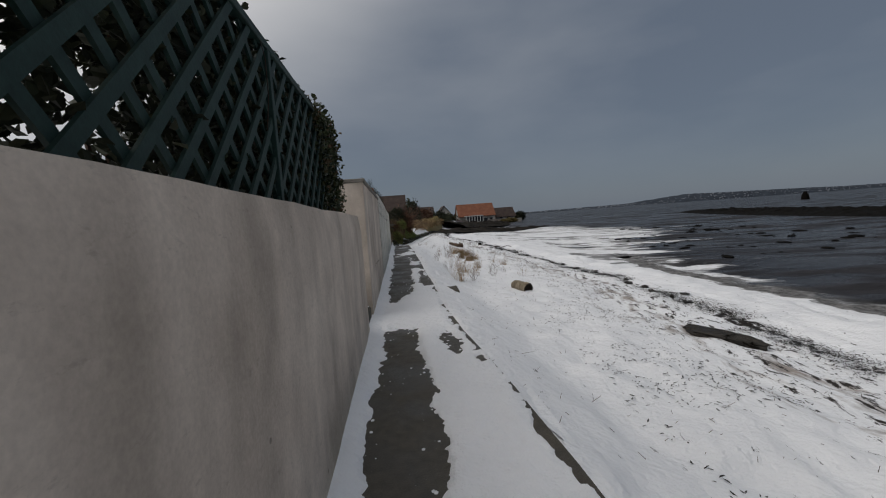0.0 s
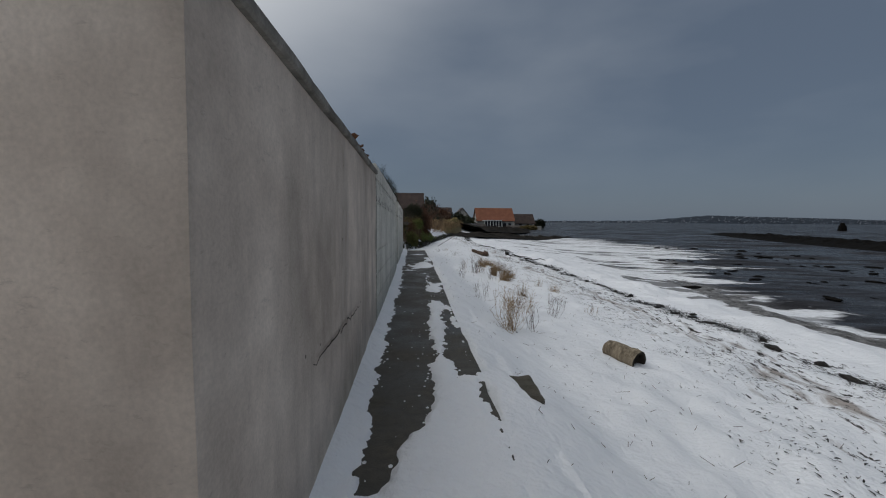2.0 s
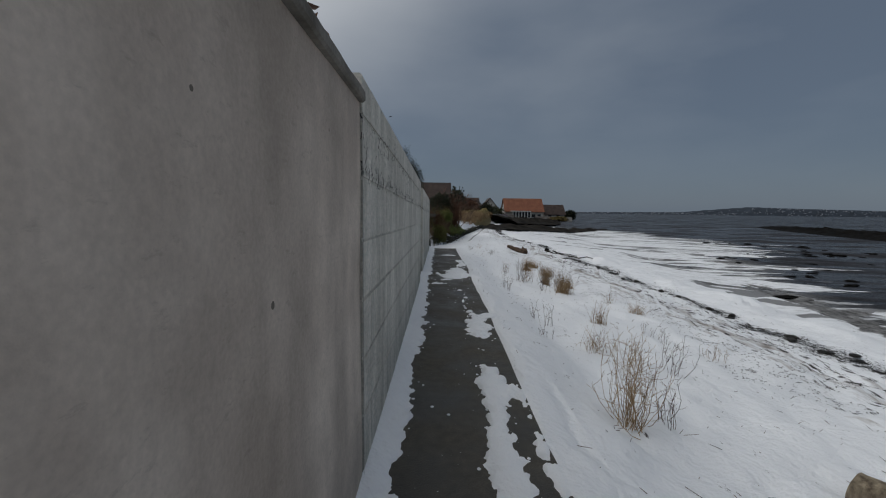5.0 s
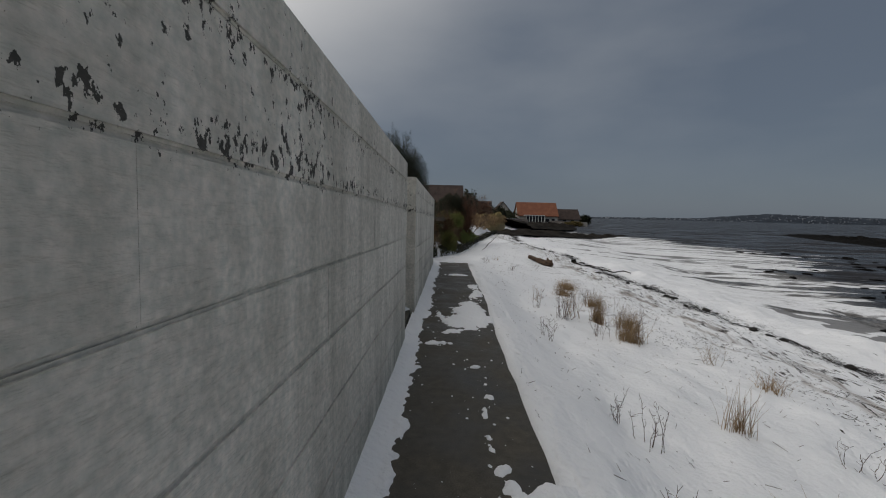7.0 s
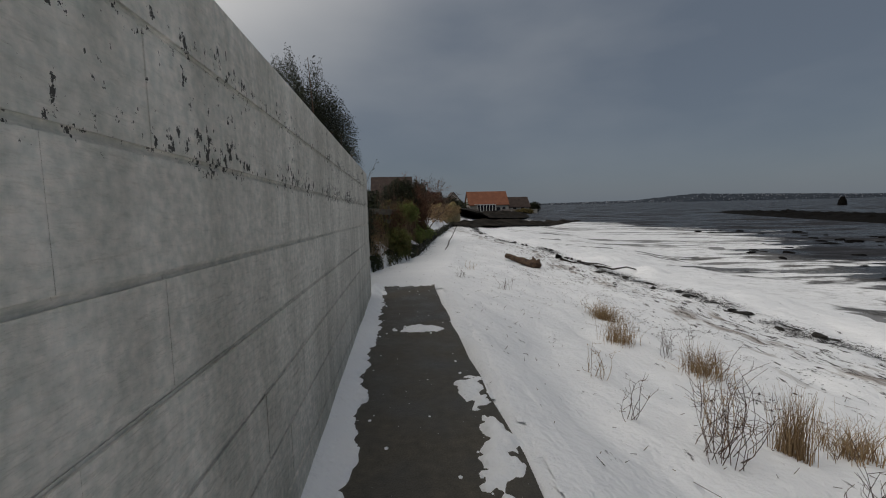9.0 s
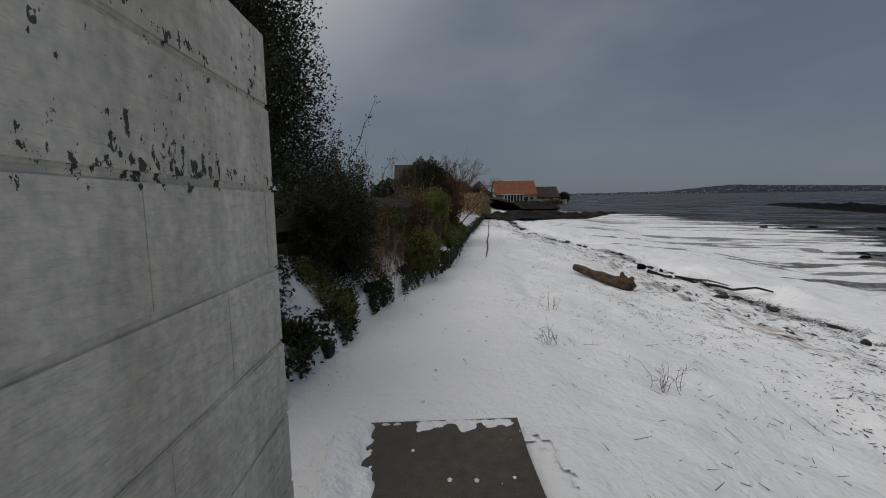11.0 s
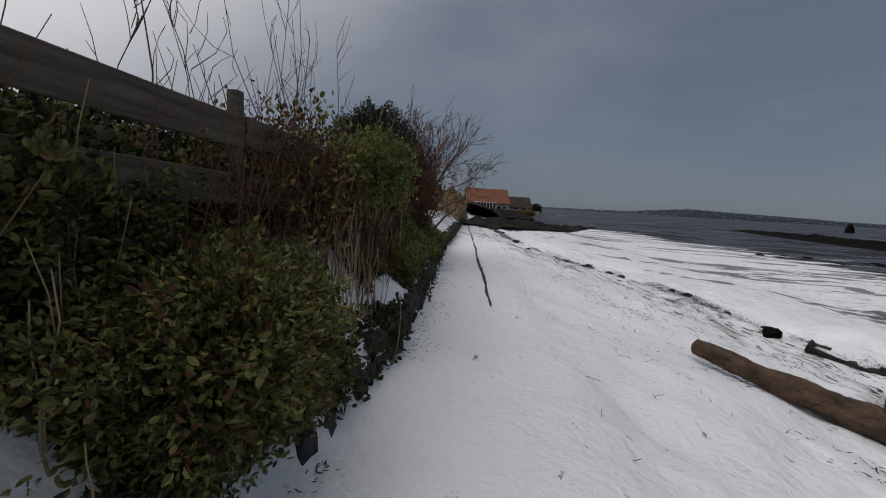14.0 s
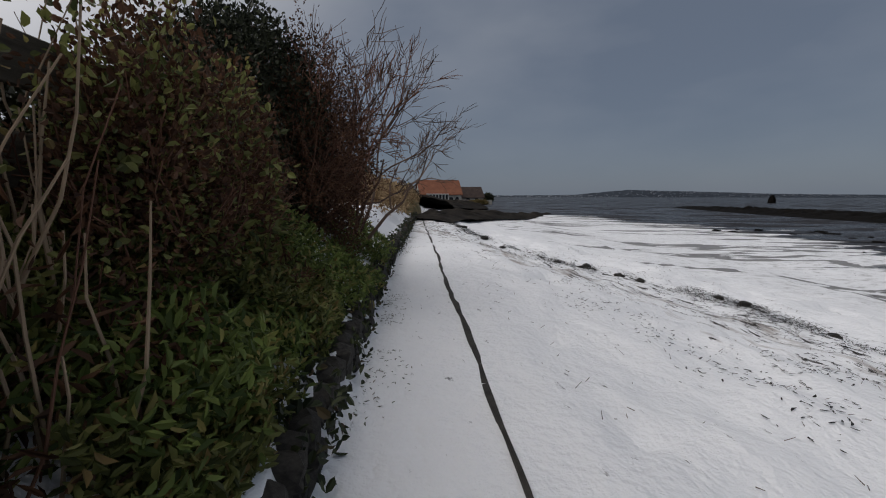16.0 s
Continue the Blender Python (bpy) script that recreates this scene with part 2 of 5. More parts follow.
def block_paint():
    """Thick off-white masonry paint on concrete blocks, flaked and lichened along the upper courses."""
    m, nd, lk, p = material("masonry_paint", 0.82, 0, 0.25)
    g = nd.new("ShaderNodeNewGeometry")
    mp = nd.new("ShaderNodeMapping")
    lk.new(g.outputs["Position"], mp.inputs["Vector"])
    v = mp.outputs["Vector"]
    big, fine = noise_node(nd, lk, v, 1.7, 5), noise_node(nd, lk, v, 46, 4)
    mp2 = nd.new("ShaderNodeMapping")
    mp2.inputs["Scale"].default_value = (5, 5, 0.6)
    lk.new(g.outputs["Position"], mp2.inputs["Vector"])
    streak = noise_node(nd, lk, mp2.outputs["Vector"], 1.6, 4)
    c = ramp(nd, lk, big, 0.3, 0.7, (0.65, 0.60, 0.54), (0.83, 0.775, 0.708))
    c = mixed(nd, lk, 0.5, c, ramp(nd, lk, streak, 0.34, 0.66, (0.60, 0.61, 0.58), (1.14, 1.14, 1.14)), "MULTIPLY")
    z = height_of(nd, lk)
    low = nd.new("ShaderNodeMapRange")
    low.inputs["From Min"].default_value, low.inputs["From Max"].default_value = 0.42, 0.0
    lk.new(calc(nd, lk, "ADD", z["Z"], calc(nd, lk, "MULTIPLY", streak, 0.35)), low.inputs["Value"])
    c = mixed(nd, lk, calc(nd, lk, "MULTIPLY", low.outputs["Result"], 0.75), c, (0.17, 0.17, 0.12))
    where = noise_node(nd, lk, v, 3.4, 3)
    level = calc(nd, lk, "ADD", z["Z"], calc(nd, lk, "MULTIPLY", calc(nd, lk, "SUBTRACT", z["Y"], 13.8), 0.018))

    def bed(at, half, gain):
        d = calc(nd, lk, "ABSOLUTE", calc(nd, lk, "SUBTRACT", level, at))
        return calc(nd, lk, "MULTIPLY", calc(nd, lk, "SUBTRACT", 1.0, calc(nd, lk, "DIVIDE", d, half), True), gain)

    mpf = nd.new("ShaderNodeMapping")
    mpf.inputs["Scale"].default_value = (1.25, 1.25, 0.8)
    lk.new(g.outputs["Position"], mpf.inputs["Vector"])
    flake = noise_node(nd, lk, mpf.outputs["Vector"], 36, 5, 0.66)
    amount = calc(nd, lk, "ADD", calc(nd, lk, "MULTIPLY", where, 0.36), bed(1.285, 0.075, 0.13))
    amount = calc(nd, lk, "ADD", amount, bed(1.50, 0.05, 0.09))
    amount = calc(nd, lk, "ADD", amount, bed(1.45, 0.22, 0.055))
    mask = calc(nd, lk, "GREATER_THAN", calc(nd, lk, "ADD", flake, amount), 0.868)
    mask = calc(nd, lk, "MULTIPLY", mask, calc(nd, lk, "GREATER_THAN", level, 1.235))
    c = mixed(nd, lk, calc(nd, lk, "MULTIPLY", mask, 0.92), c, (0.030, 0.028, 0.025))
    patch = noise_node(nd, lk, v, 7, 6, 0.65)
    c = mixed(nd, lk, 0.6, c, ramp(nd, lk, patch, 0.34, 0.66, (0.78, 0.78, 0.76), (1.12, 1.12, 1.12)), "MULTIPLY")
    c = mixed(nd, lk, 0.6, c, ramp(nd, lk, fine, 0.3, 0.7, (0.55, 0.65, 0.65), (1.08, 1.08, 1.08)), "MULTIPLY")
    lk.new(c, p.inputs["Base Color"])
    mp3 = nd.new("ShaderNodeMapping")
    mp3.inputs["Scale"].default_value = (1, 0.35, 1.3)
    lk.new(g.outputs["Position"], mp3.inputs["Vector"])
    brush = noise_node(nd, lk, mp3.outputs["Vector"], 34, 4)
    bump(nd, lk, p, calc(nd, lk, "SUBTRACT", calc(nd, lk, "ADD", calc(nd, lk, "MULTIPLY", brush, 1.6), calc(nd, lk, "MULTIPLY", big, 2.0)), mask), 0.9, 0.010)
    return m


def snow_coat(name="snow"):
    m, nd, lk, p = material(name, 0.6, 0, 0.25)
    v = coords(nd, lk)
    big, mid, fine = noise_node(nd, lk, v, 0.9, 4), noise_node(nd, lk, v, 9, 4), noise_node(nd, lk, v, 120, 2)
    c = ramp(nd, lk, big, 0.3, 0.7, (0.765, 0.78, 0.805), (0.845, 0.855, 0.875))
    lk.new(c, p.inputs["Base Color"])
    bump(nd, lk, p, calc(nd, lk, "ADD", calc(nd, lk, "MULTIPLY", mid, 4.0), calc(nd, lk, "MULTIPLY", noise_node(nd, lk, v, 26, 3), 1.4)), 0.55, 0.022)
    return m


def beach_coat():
    """Snow on the beach, thinning to wrack, sand and wet tidal mud down the shore."""
    m, nd, lk, p = material("beach", 0.7, 0, 0.10)
    v = coords(nd, lk)
    at = []
    for key in ("to_wrack", "to_mud", "along"):
        a = nd.new("ShaderNodeAttribute")
        a.attribute_name = key
        at.append(a.outputs["Fac"])
    to_wrack, to_mud, along = at
    big, mid, fine = noise_node(nd, lk, v, 0.7, 4), noise_node(nd, lk, v, 7, 4), noise_node(nd, lk, v, 110, 2)
    snow = ramp(nd, lk, big, 0.3, 0.7, (0.765, 0.78, 0.805), (0.845, 0.855, 0.875))
    sand = ramp(nd, lk, mid, 0.3, 0.7, (0.13, 0.10, 0.08), (0.30, 0.245, 0.20))
    cm = nd.new("ShaderNodeCombineXYZ")
    lk.new(calc(nd, lk, "MULTIPLY", along, 0.35), cm.inputs[0])
    lk.new(to_wrack, cm.inputs[1])
    strands = noise_node(nd, lk, cm.outputs[0], 3.2, 6, 0.65)
    cm2 = nd.new("ShaderNodeCombineXYZ")
    lk.new(calc(nd, lk, "MULTIPLY", along, 0.45), cm2.inputs[0])
    lk.new(to_wrack, cm2.inputs[1])
    shreds = noise_node(nd, lk, cm2.outputs[0], 8.5, 6, 0.72)

    def band(centre, half):
        d = calc(nd, lk, "ABSOLUTE", calc(nd, lk, "SUBTRACT", to_wrack, centre))
        return calc(nd, lk, "SUBTRACT", 1.0, calc(nd, lk, "DIVIDE", d, half), True)

    # sandy streaks just above the wrack
    brown = calc(nd, lk, "ADD", calc(nd, lk, "MULTIPLY", band(-1.3, 1.5), 0.22), strands)
    c = mixed(nd, lk, calc(nd, lk, "MULTIPLY", ramp(nd, lk, brown, 0.68, 0.82), 0.8), snow, sand)
    # loose shreds of weed over a wide strip
    wide = calc(nd, lk, "ADD", calc(nd, lk, "MULTIPLY", band(-1.0, 2.6), 0.15), shreds)
    c = mixed(nd, lk, ramp(nd, lk, wide, 0.692, 0.715), c, (0.032, 0.027, 0.023))
    # the wrack line itself, swaying a little
    sway = calc(nd, lk, "MULTIPLY", calc(nd, lk, "SUBTRACT", noise_node(nd, lk, v, 0.6, 3), 0.5), 1.2)
    near_line = calc(nd, lk, "SUBTRACT", 1.0, calc(nd, lk, "DIVIDE", calc(nd, lk, "ABSOLUTE", calc(nd, lk, "ADD", to_wrack, sway)), 0.55), True)
    patchy = calc(nd, lk, "MULTIPLY", calc(nd, lk, "SUBTRACT", noise_node(nd, lk, v, 1.7, 4, 0.65), 0.5), 0.9)
    wr = calc(nd, lk, "ADD", calc(nd, lk, "MULTIPLY", near_line, calc(nd, lk, "ADD", patchy, 0.14)), shreds)
    c = mixed(nd, lk, ramp(nd, lk, wr, 0.63, 0.70), c, (0.020, 0.016, 0.013))
    # trampled, pitted snow ridge between the wrack and the mud
    thin = nd.new("ShaderNodeMapRange")
    thin.inputs["From Min"].default_value, thin.inputs["From Max"].default_value = 1.2, 7.0
    lk.new(to_wrack, thin.inputs["Value"])
    pits = ramp(nd, lk, noise_node(nd, lk, coords(nd, lk, (0.55, 1.5, 1)), 3.0, 6, 0.72), 0.50, 0.68)
    c = mixed(nd, lk, calc(nd, lk, "MULTIPLY", calc(nd, lk, "MULTIPLY", thin.outputs["Result"], pits), 0.6), c, (0.20, 0.195, 0.19))
    crease = calc(nd, lk, "ABSOLUTE", calc(nd, lk, "SUBTRACT", noise_node(nd, lk, coords(nd, lk, (0.10, 0.55, 1)), 0.33, 4, 0.55), 0.5))
    crease = calc(nd, lk, "MULTIPLY", calc(nd, lk, "LESS_THAN", crease, 0.015), calc(nd, lk, "GREATER_THAN", to_wrack, 3.0))
    c = mixed(nd, lk, calc(nd, lk, "MULTIPLY", crease, 0.75), c, (0.05, 0.047, 0.045))
    # tidal flat: mud, wet films and streaks of lying snow, the streaks growing up the shore
    mp = coords(nd, lk, (0.16, 0.9, 1))
    far_streak = noise_node(nd, lk, mp, 0.34, 6, 0.62)
    near_edge = noise_node(nd, lk, v, 0.35, 5, 0.6)
    sweep = nd.new("ShaderNodeMapRange")
    sweep.inputs["From Min"].default_value, sweep.inputs["From Max"].default_value = 10.0, 34.0
    sweep.inputs["To Min"].default_value, sweep.inputs["To Max"].default_value = 0.9, 5.0
    lk.new(along, sweep.inputs["Value"])
    mud_f = calc(nd, lk, "ADD", calc(nd, lk, "MULTIPLY", to_mud, 0.085), calc(nd, lk, "MULTIPLY", calc(nd, lk, "SUBTRACT", far_streak, 0.5), sweep.outputs["Result"]))
    mud_f = calc(nd, lk, "ADD", mud_f, calc(nd, lk, "MULTIPLY", calc(nd, lk, "SUBTRACT", near_edge, 0.5), 0.7))
    mud_mask = ramp(nd, lk, mud_f, 0.0, 0.10)
    lumps = noise_node(nd, lk, coords(nd, lk, (0.5, 1.2, 1)), 0.9, 6, 0.65)
    mud = ramp(nd, lk, lumps, 0.32, 0.66, (0.036, 0.035, 0.039), (0.014, 0.0135, 0.0145))
    mud = mixed(nd, lk, ramp(nd, lk, lumps, 0.63, 0.68), mud, (0.006, 0.006, 0.005))
    scraps = ramp(nd, lk, noise_node(nd, lk, coords(nd, lk, (0.35, 1.7, 1)), 1.3, 5, 0.7), 0.63, 0.67)
    mud = mixed(nd, lk, calc(nd, lk, "MULTIPLY", scraps, 0.35), mud, (0.5, 0.51, 0.53))
    deep = nd.new("ShaderNodeMapRange")
    deep.inputs["From Min"].default_value, deep.inputs["From Max"].default_value = 45.0, 90.0
    lk.new(to_mud, deep.inputs["Value"])
    mud = mixed(nd, lk, deep.outputs["Result"], mud, (0.027, 0.028, 0.031))
    strip = nd.new("ShaderNodeMapRange")
    strip.inputs["From Min"].default_value, strip.inputs["From Max"].default_value = 3.0, 0.3
    lk.new(calc(nd, lk, "ADD", to_mud, calc(nd, lk, "MULTIPLY", near_edge, 2.0)), strip.inputs["Value"])
    grit = ramp(nd, lk, noise_node(nd, lk, v, 4.0, 6, 0.72), 0.38, 0.66, (0.045, 0.043, 0.041), (0.28, 0.275, 0.27))
    mud = mixed(nd, lk, strip.outputs["Result"], mud, grit)
    c = mixed(nd, lk, mud_mask, c, mud)
    # gritty drained strip at the foot of the snow ridge
    seam = calc(nd, lk, "SUBTRACT", 1.0, calc(nd, lk, "DIVIDE", calc(nd, lk, "ABSOLUTE", calc(nd, lk, "ADD", to_mud, 0.1)), 1.5), True)
    fade = nd.new("ShaderNodeMapRange")
    fade.inputs["From Min"].default_value, fade.inputs["From Max"].default_value = 27.0, 20.0
    lk.new(along, fade.inputs["Value"])
    seam = calc(nd, lk, "ADD", calc(nd, lk, "MULTIPLY", seam, fade.outputs["Result"]), calc(nd, lk, "MULTIPLY", calc(nd, lk, "SUBTRACT", noise_node(nd, lk, v, 0.8, 6, 0.72), 0.5), 2.2))
    c = mixed(nd, lk, ramp(nd, lk, seam, 0.42, 0.56), c, grit)
    lk.new(c, p.inputs["Base Color"])
    wet = ramp(nd, lk, noise_node(nd, lk, coords(nd, lk, (0.4, 1.3, 1)), 0.25, 4, 0.6), 0.45, 0.62, (0.22, 0.22, 0.22), (0.8, 0.8, 0.8))
    lk.new(mixed(nd, lk, mud_mask, (0.62, 0.62, 0.62), wet), p.inputs["Roughness"])
    lk.new(mixed(nd, lk, mud_mask, (0.10, 0.10, 0.10), (0.14, 0.14, 0.14)), p.inputs["Specular IOR Level"])
    soft_h = calc(nd, lk, "ADD", calc(nd, lk, "MULTIPLY", mid, 4.0), calc(nd, lk, "MULTIPLY", noise_node(nd, lk, v, 26, 4), 2.0))
    bump(nd, lk, p, calc(nd, lk, "ADD", soft_h, calc(nd, lk, "MULTIPLY", noise_node(nd, lk, v, 2.6, 4), 5.0)), 0.5, 0.022)
    return m


def concrete_wet():
    m, nd, lk, p = material("damp_concrete", 0.6, 0, 0.4)
    v = coords(nd, lk)
    big, mid, fine = noise_node(nd, lk, v, 2.2, 5), noise_node(nd, lk, v, 17, 4), noise_node(nd, lk, v, 130, 2)
    c = ramp(nd, lk, big, 0.3, 0.7, (0.028, 0.025, 0.019), (0.092, 0.081, 0.063))
    c = mixed(nd, lk, 0.6, c, ramp(nd, lk, mid, 0.3, 0.7, (0.45, 0.45, 0.45), (1.3, 1.3, 1.25)), "MULTIPLY")
    c = mixed(nd, lk, 0.7, c, ramp(nd, lk, fine, 0.3, 0.7, (0.5, 0.5, 0.5), (1.3, 1.3, 1.3)), "MULTIPLY")
    # frost and grit crumbs
    crumbs = noise_node(nd, lk, v, 42, 2)
    c = mixed(nd, lk, ramp(nd, lk, crumbs, 0.735, 0.76), c, (0.7, 0.71, 0.73))
    lk.new(c, p.inputs["Base Color"])
    lk.new(ramp(nd, lk, big, 0.35, 0.65, (0.35, 0.35, 0.35), (0.75, 0.75, 0.75)), p.inputs["Roughness"])
    bump(nd, lk, p, calc(nd, lk, "ADD", fine, mid), 0.4, 0.005)
    return m


M_RENDER, M_BLOCK, M_SNOW, M_BEACH, M_PATH = render_coat(), block_paint(), snow_coat(), beach_coat(), concrete_wet()
M_COPING = grainy("coping_concrete", (0.12, 0.11, 0.09), (0.30, 0.28, 0.25), 6, 0.9)
M_STONE = grainy("dark_stone", (0.013, 0.012, 0.011), (0.062, 0.057, 0.050), 7, 0.8, vary=0.5)
M_STEP = grainy("mossy_concrete", (0.045, 0.045, 0.03), (0.12, 0.105, 0.08), 5, 0.75)
M_TRELLIS = grainy("green_stain", (0.010, 0.030, 0.026), (0.020, 0.050, 0.042), 8, 0.6, 90, 0.002)
M_GATE = grainy("brown_stain", (0.012, 0.006, 0.004), (0.030, 0.014, 0.010), 5, 0.6, 60, 0.003, 0.4, (8, 8, 0.6))
M_FENCE = grainy("weathered_fence_wood", (0.052, 0.045, 0.035), (0.135, 0.120, 0.095), 4, 0.85, 50, 0.004, 0.5, (9, 0.7, 9), vary=0.4)
M_METAL = grainy("dull_metal", (0.10, 0.10, 0.10), (0.25, 0.25, 0.25), 20, 0.45)
M_LOG = grainy("driftwood", (0.10, 0.075, 0.050), (0.42, 0.35, 0.25), 3, 0.85, 30, 0.012, 0.7, (8, 8, 1))
M_LOGBROWN = grainy("wet_driftwood", (0.020, 0.013, 0.009), (0.15, 0.095, 0.060), 2.2, 0.85, 11, 0.03, 1.0, (5, 2.2, 5))
M_LOGDARK = grainy("rotten_wood", (0.010, 0.008, 0.006), (0.045, 0.034, 0.025), 8, 0.9, 40, 0.01, 0.6)
M_WEED = grainy("seaweed", (0.006, 0.006, 0.005), (0.030, 0.024, 0.017), 9, 0.5)
M_ROCK = grainy("shore_rock", (0.002, 0.0018, 0.0016), (0.012, 0.0105, 0.009), 2, 0.9, 30, 0.02, 0.6, (1, 1, 1), 0.06)
M_BANKROCK = grainy("sea_bank_rubble", (0.005, 0.0045, 0.004), (0.044, 0.038, 0.032), 0.9, 0.9, 4, 0.08, 0.8, (1, 1, 1), 0.06)
M_GRASS = leafy("dry_grass", (0.16, 0.095, 0.045), (0.42, 0.30, 0.17), 0.8)
M_TWIG = leafy("twigs", (0.035, 0.022, 0.016), (0.15, 0.10, 0.075), 0.85)
M_REDTWIG = leafy("reddish_twigs", (0.060, 0.028, 0.020), (0.19, 0.095, 0.062), 0.85)
M_STALK = leafy("pale_stalks", (0.14, 0.085, 0.058), (0.46, 0.35, 0.24), 0.85)
M_IVY = leafy("ivy_leaves", (0.014, 0.022, 0.010), (0.070, 0.082, 0.034), 0.5, (0.10, 0.065, 0.035), 0.15)
M_DARKLEAF = leafy("dark_evergreen_leaves", (0.010, 0.013, 0.007), (0.042, 0.048, 0.024))
M_GREENLEAF = leafy("green_leaves", (0.045, 0.075, 0.020), (0.24, 0.30, 0.085), 0.5, (0.30, 0.26, 0.09), 0.4)
M_MIXLEAF = leafy("olive_leaves", (0.042, 0.056, 0.018), (0.27, 0.28, 0.092), 0.5, (0.24, 0.17, 0.07), 0.4)
M_BROWNLEAF = leafy("withered_leaves", (0.040, 0.019, 0.012), (0.14, 0.070, 0.038), 0.7, None, 0.2)
M_PANTILE = grainy("orange_pantiles", (0.175, 0.064, 0.036), (0.27, 0.108, 0.058), 0.6, 0.8, 6, 0.05, 0.6, (1, 1, 1))
M_SLATE = grainy("brown_tiles", (0.034, 0.022, 0.019), (0.070, 0.048, 0.040), 0.8, 0.8, 6, 0.05)
M_HARL = grainy("pale_harling", (0.40, 0.38, 0.35), (0.55, 0.53, 0.49), 0.8, 0.9, 9)
M_WHITE = grainy("white_frames", (0.68, 0.68, 0.66), (0.8, 0.8, 0.78), 2, 0.5, 9)
M_FENCEFAR = grainy("grey_fence_boards", (0.20, 0.17, 0.15), (0.34, 0.30, 0.27), 1.5, 0.85, 9)
M_BLUE = grainy("blue_sheet", (0.012, 0.018, 0.075), (0.02, 0.03, 0.12), 2, 0.6, 9)
M_YELLOW = grainy("yellow_winter_shrub", (0.10, 0.075, 0.028), (0.21, 0.165, 0.065), 2, 0.9, 9)
# distance haze over the hill is put into this dark blue-grey colour
M_HILL = grainy("hazy_wooded_hillside", (0.008, 0.013, 0.022), (0.034, 0.046, 0.064), 0.016, 0.95, 0.07, 2.0, 0.3)
M_PALE = grainy("far_pale_walls", (0.34, 0.36, 0.40), (0.62, 0.63, 0.66), 0.02, 0.9, 0.1)
mg, ng, lg, pg = material("window_glass", 0.08, 0, 0.5)
pg.inputs["Base Color"].default_value = (0.02, 0.022, 0.025, 1)
M_GLASS = mg


# ---- the lie of the land ----
def shore(y):
    y = np.asarray(y, float)
    return np.where(y < 17, 0.5, np.where(y < 23, 0.5 + 0.16 * (y - 17) ** 2 / 12, 0.5 + 0.48 + 0.16 * (y - 23)))


def bank_line(y):
    """The foot of the low stone wall under the planted bank."""
    return np.interp(y, [19, 20.5, 21.3, 21.95, 23.25, 25.04, 26.3, 27.7, 31.75, 37.9, 45, 52, 100, 9000], [-1.3, -0.90, -0.76, -0.77, -0.51, 0.09, 0.45, 0.70, 1.34, 2.52, 3.90, 5.2, 14, 1600])


def kerb_line(y):
    return 1.385 + 0.158 * (np.asarray(y, float) - 27.4)


def path_edge(y):
    return 0.48 + 0.20 * (1 - step_up(0.5, 5.5, y)) + 0.02 * soft_noise(y, y * 0, 1.7, 5) - 0.08 * step_up(16, 19.5, y)


PATH_END = 19.85


def wrack_u(y):
    return np.interp(y, [0, 4, 8, 10, 17, 21, 25, 29, 31, 33, 35, 38, 60, 100], [4.3, 4.7, 5.5, 5.8, 5.8, 5.5, 5.0, 4.45, 4.1, 3.0, 2.0, 1.1, 0.6, 0.5])


def mud_u(y):
    return np.interp(y, [-20, 9, 15, 19, 23, 30, 38, 50, 65, 85, 110, 200], [9.4, 9.5, 10.0, 11.7, 12.6, 16.6, 19, 27, 27, 18, 2, -40])


def land(x, y):
    x, y = np.asarray(x, float), np.asarray(y, float)
    base = -0.30 * step_up(18.0, 25.5, y)
    u = x - shore(y)
    down = np.where(u < 12, 0.12 * u, 1.44 + 0.03 * (u - 12))
    z = base - np.maximum(down, 0) - 0.28 * (1 - 0.6 * step_up(19, 22, y)) * step_up(0, 1.0 + 2.2 * step_up(17.5, 20.5, y), u)
    lumpy = 0.035 * soft_noise(x, y, 0.9, 1) + 0.042 * soft_noise(x, y, 0.37, 2) + 0.020 * soft_noise(x, y, 0.17, 14) + 0.05 * soft_noise(x, y, 3.7, 3)
    prints = 0.10 * np.clip(soft_noise(x, y, 0.26, 9) - 0.30, 0, 1) * step_up(-0.2, 0.3, soft_noise(x, y, 1.9, 4))
    near = step_up(0.0, 0.5, u) * (1 - step_up(14, 25, u)) + 0.25 * (u <= 0.5)
    berm = 0.16 * np.exp(-((u - wrack_u(y) - 1.6) / 0.7) ** 2) * (1 + 0.6 * soft_noise(x, y, 1.3, 6)) * (y < 40)
    z = z + (lumpy - prints) * np.clip(near, 0, 1) + berm
    z = np.maximum(z, -2.6)
    # under the concrete path and behind the garden walls
    z = np.where((y < PATH_END - 0.15) & (x < path_edge(y) + 0.0), -0.10, z)
    z = np.where((y < 19.0) & (x < -0.5), -0.12, z)
    # the planted bank behind the stone wall
    b = bank_line(y) - x
    rise = np.where(b > 0.04, 0.24 + 0.55 * step_up(0.05, 0.75, b), 0) + 0.06 * soft_noise(x, y, 0.4, 12) * (b > 0.1)
    z = np.where((y > 19.3) & (b > 0), base + rise * step_up(19.3, 21.0, y) * step_up(19.3, 20.0, y - (x > -0.6)), z)
    # the shore by the houses lies higher
    z = np.where((y > 70) & (b > 0), np.maximum(z, -0.6 - 1.0 * step_up(70, 150, y)), z)
    return z


def spaced(lo, a, b, hi, fine, grow):
    mid = np.arange(a, b, fine)
    out, s, v = [], fine, mid[-1]
    while v < hi:
        s *= grow
        v += s
        out.append(v)
    back, s, v = [], fine, a
    while v > lo:
        s *= grow
        v -= s
        back.append(v)
    return np.concatenate([back[::-1], mid, out])


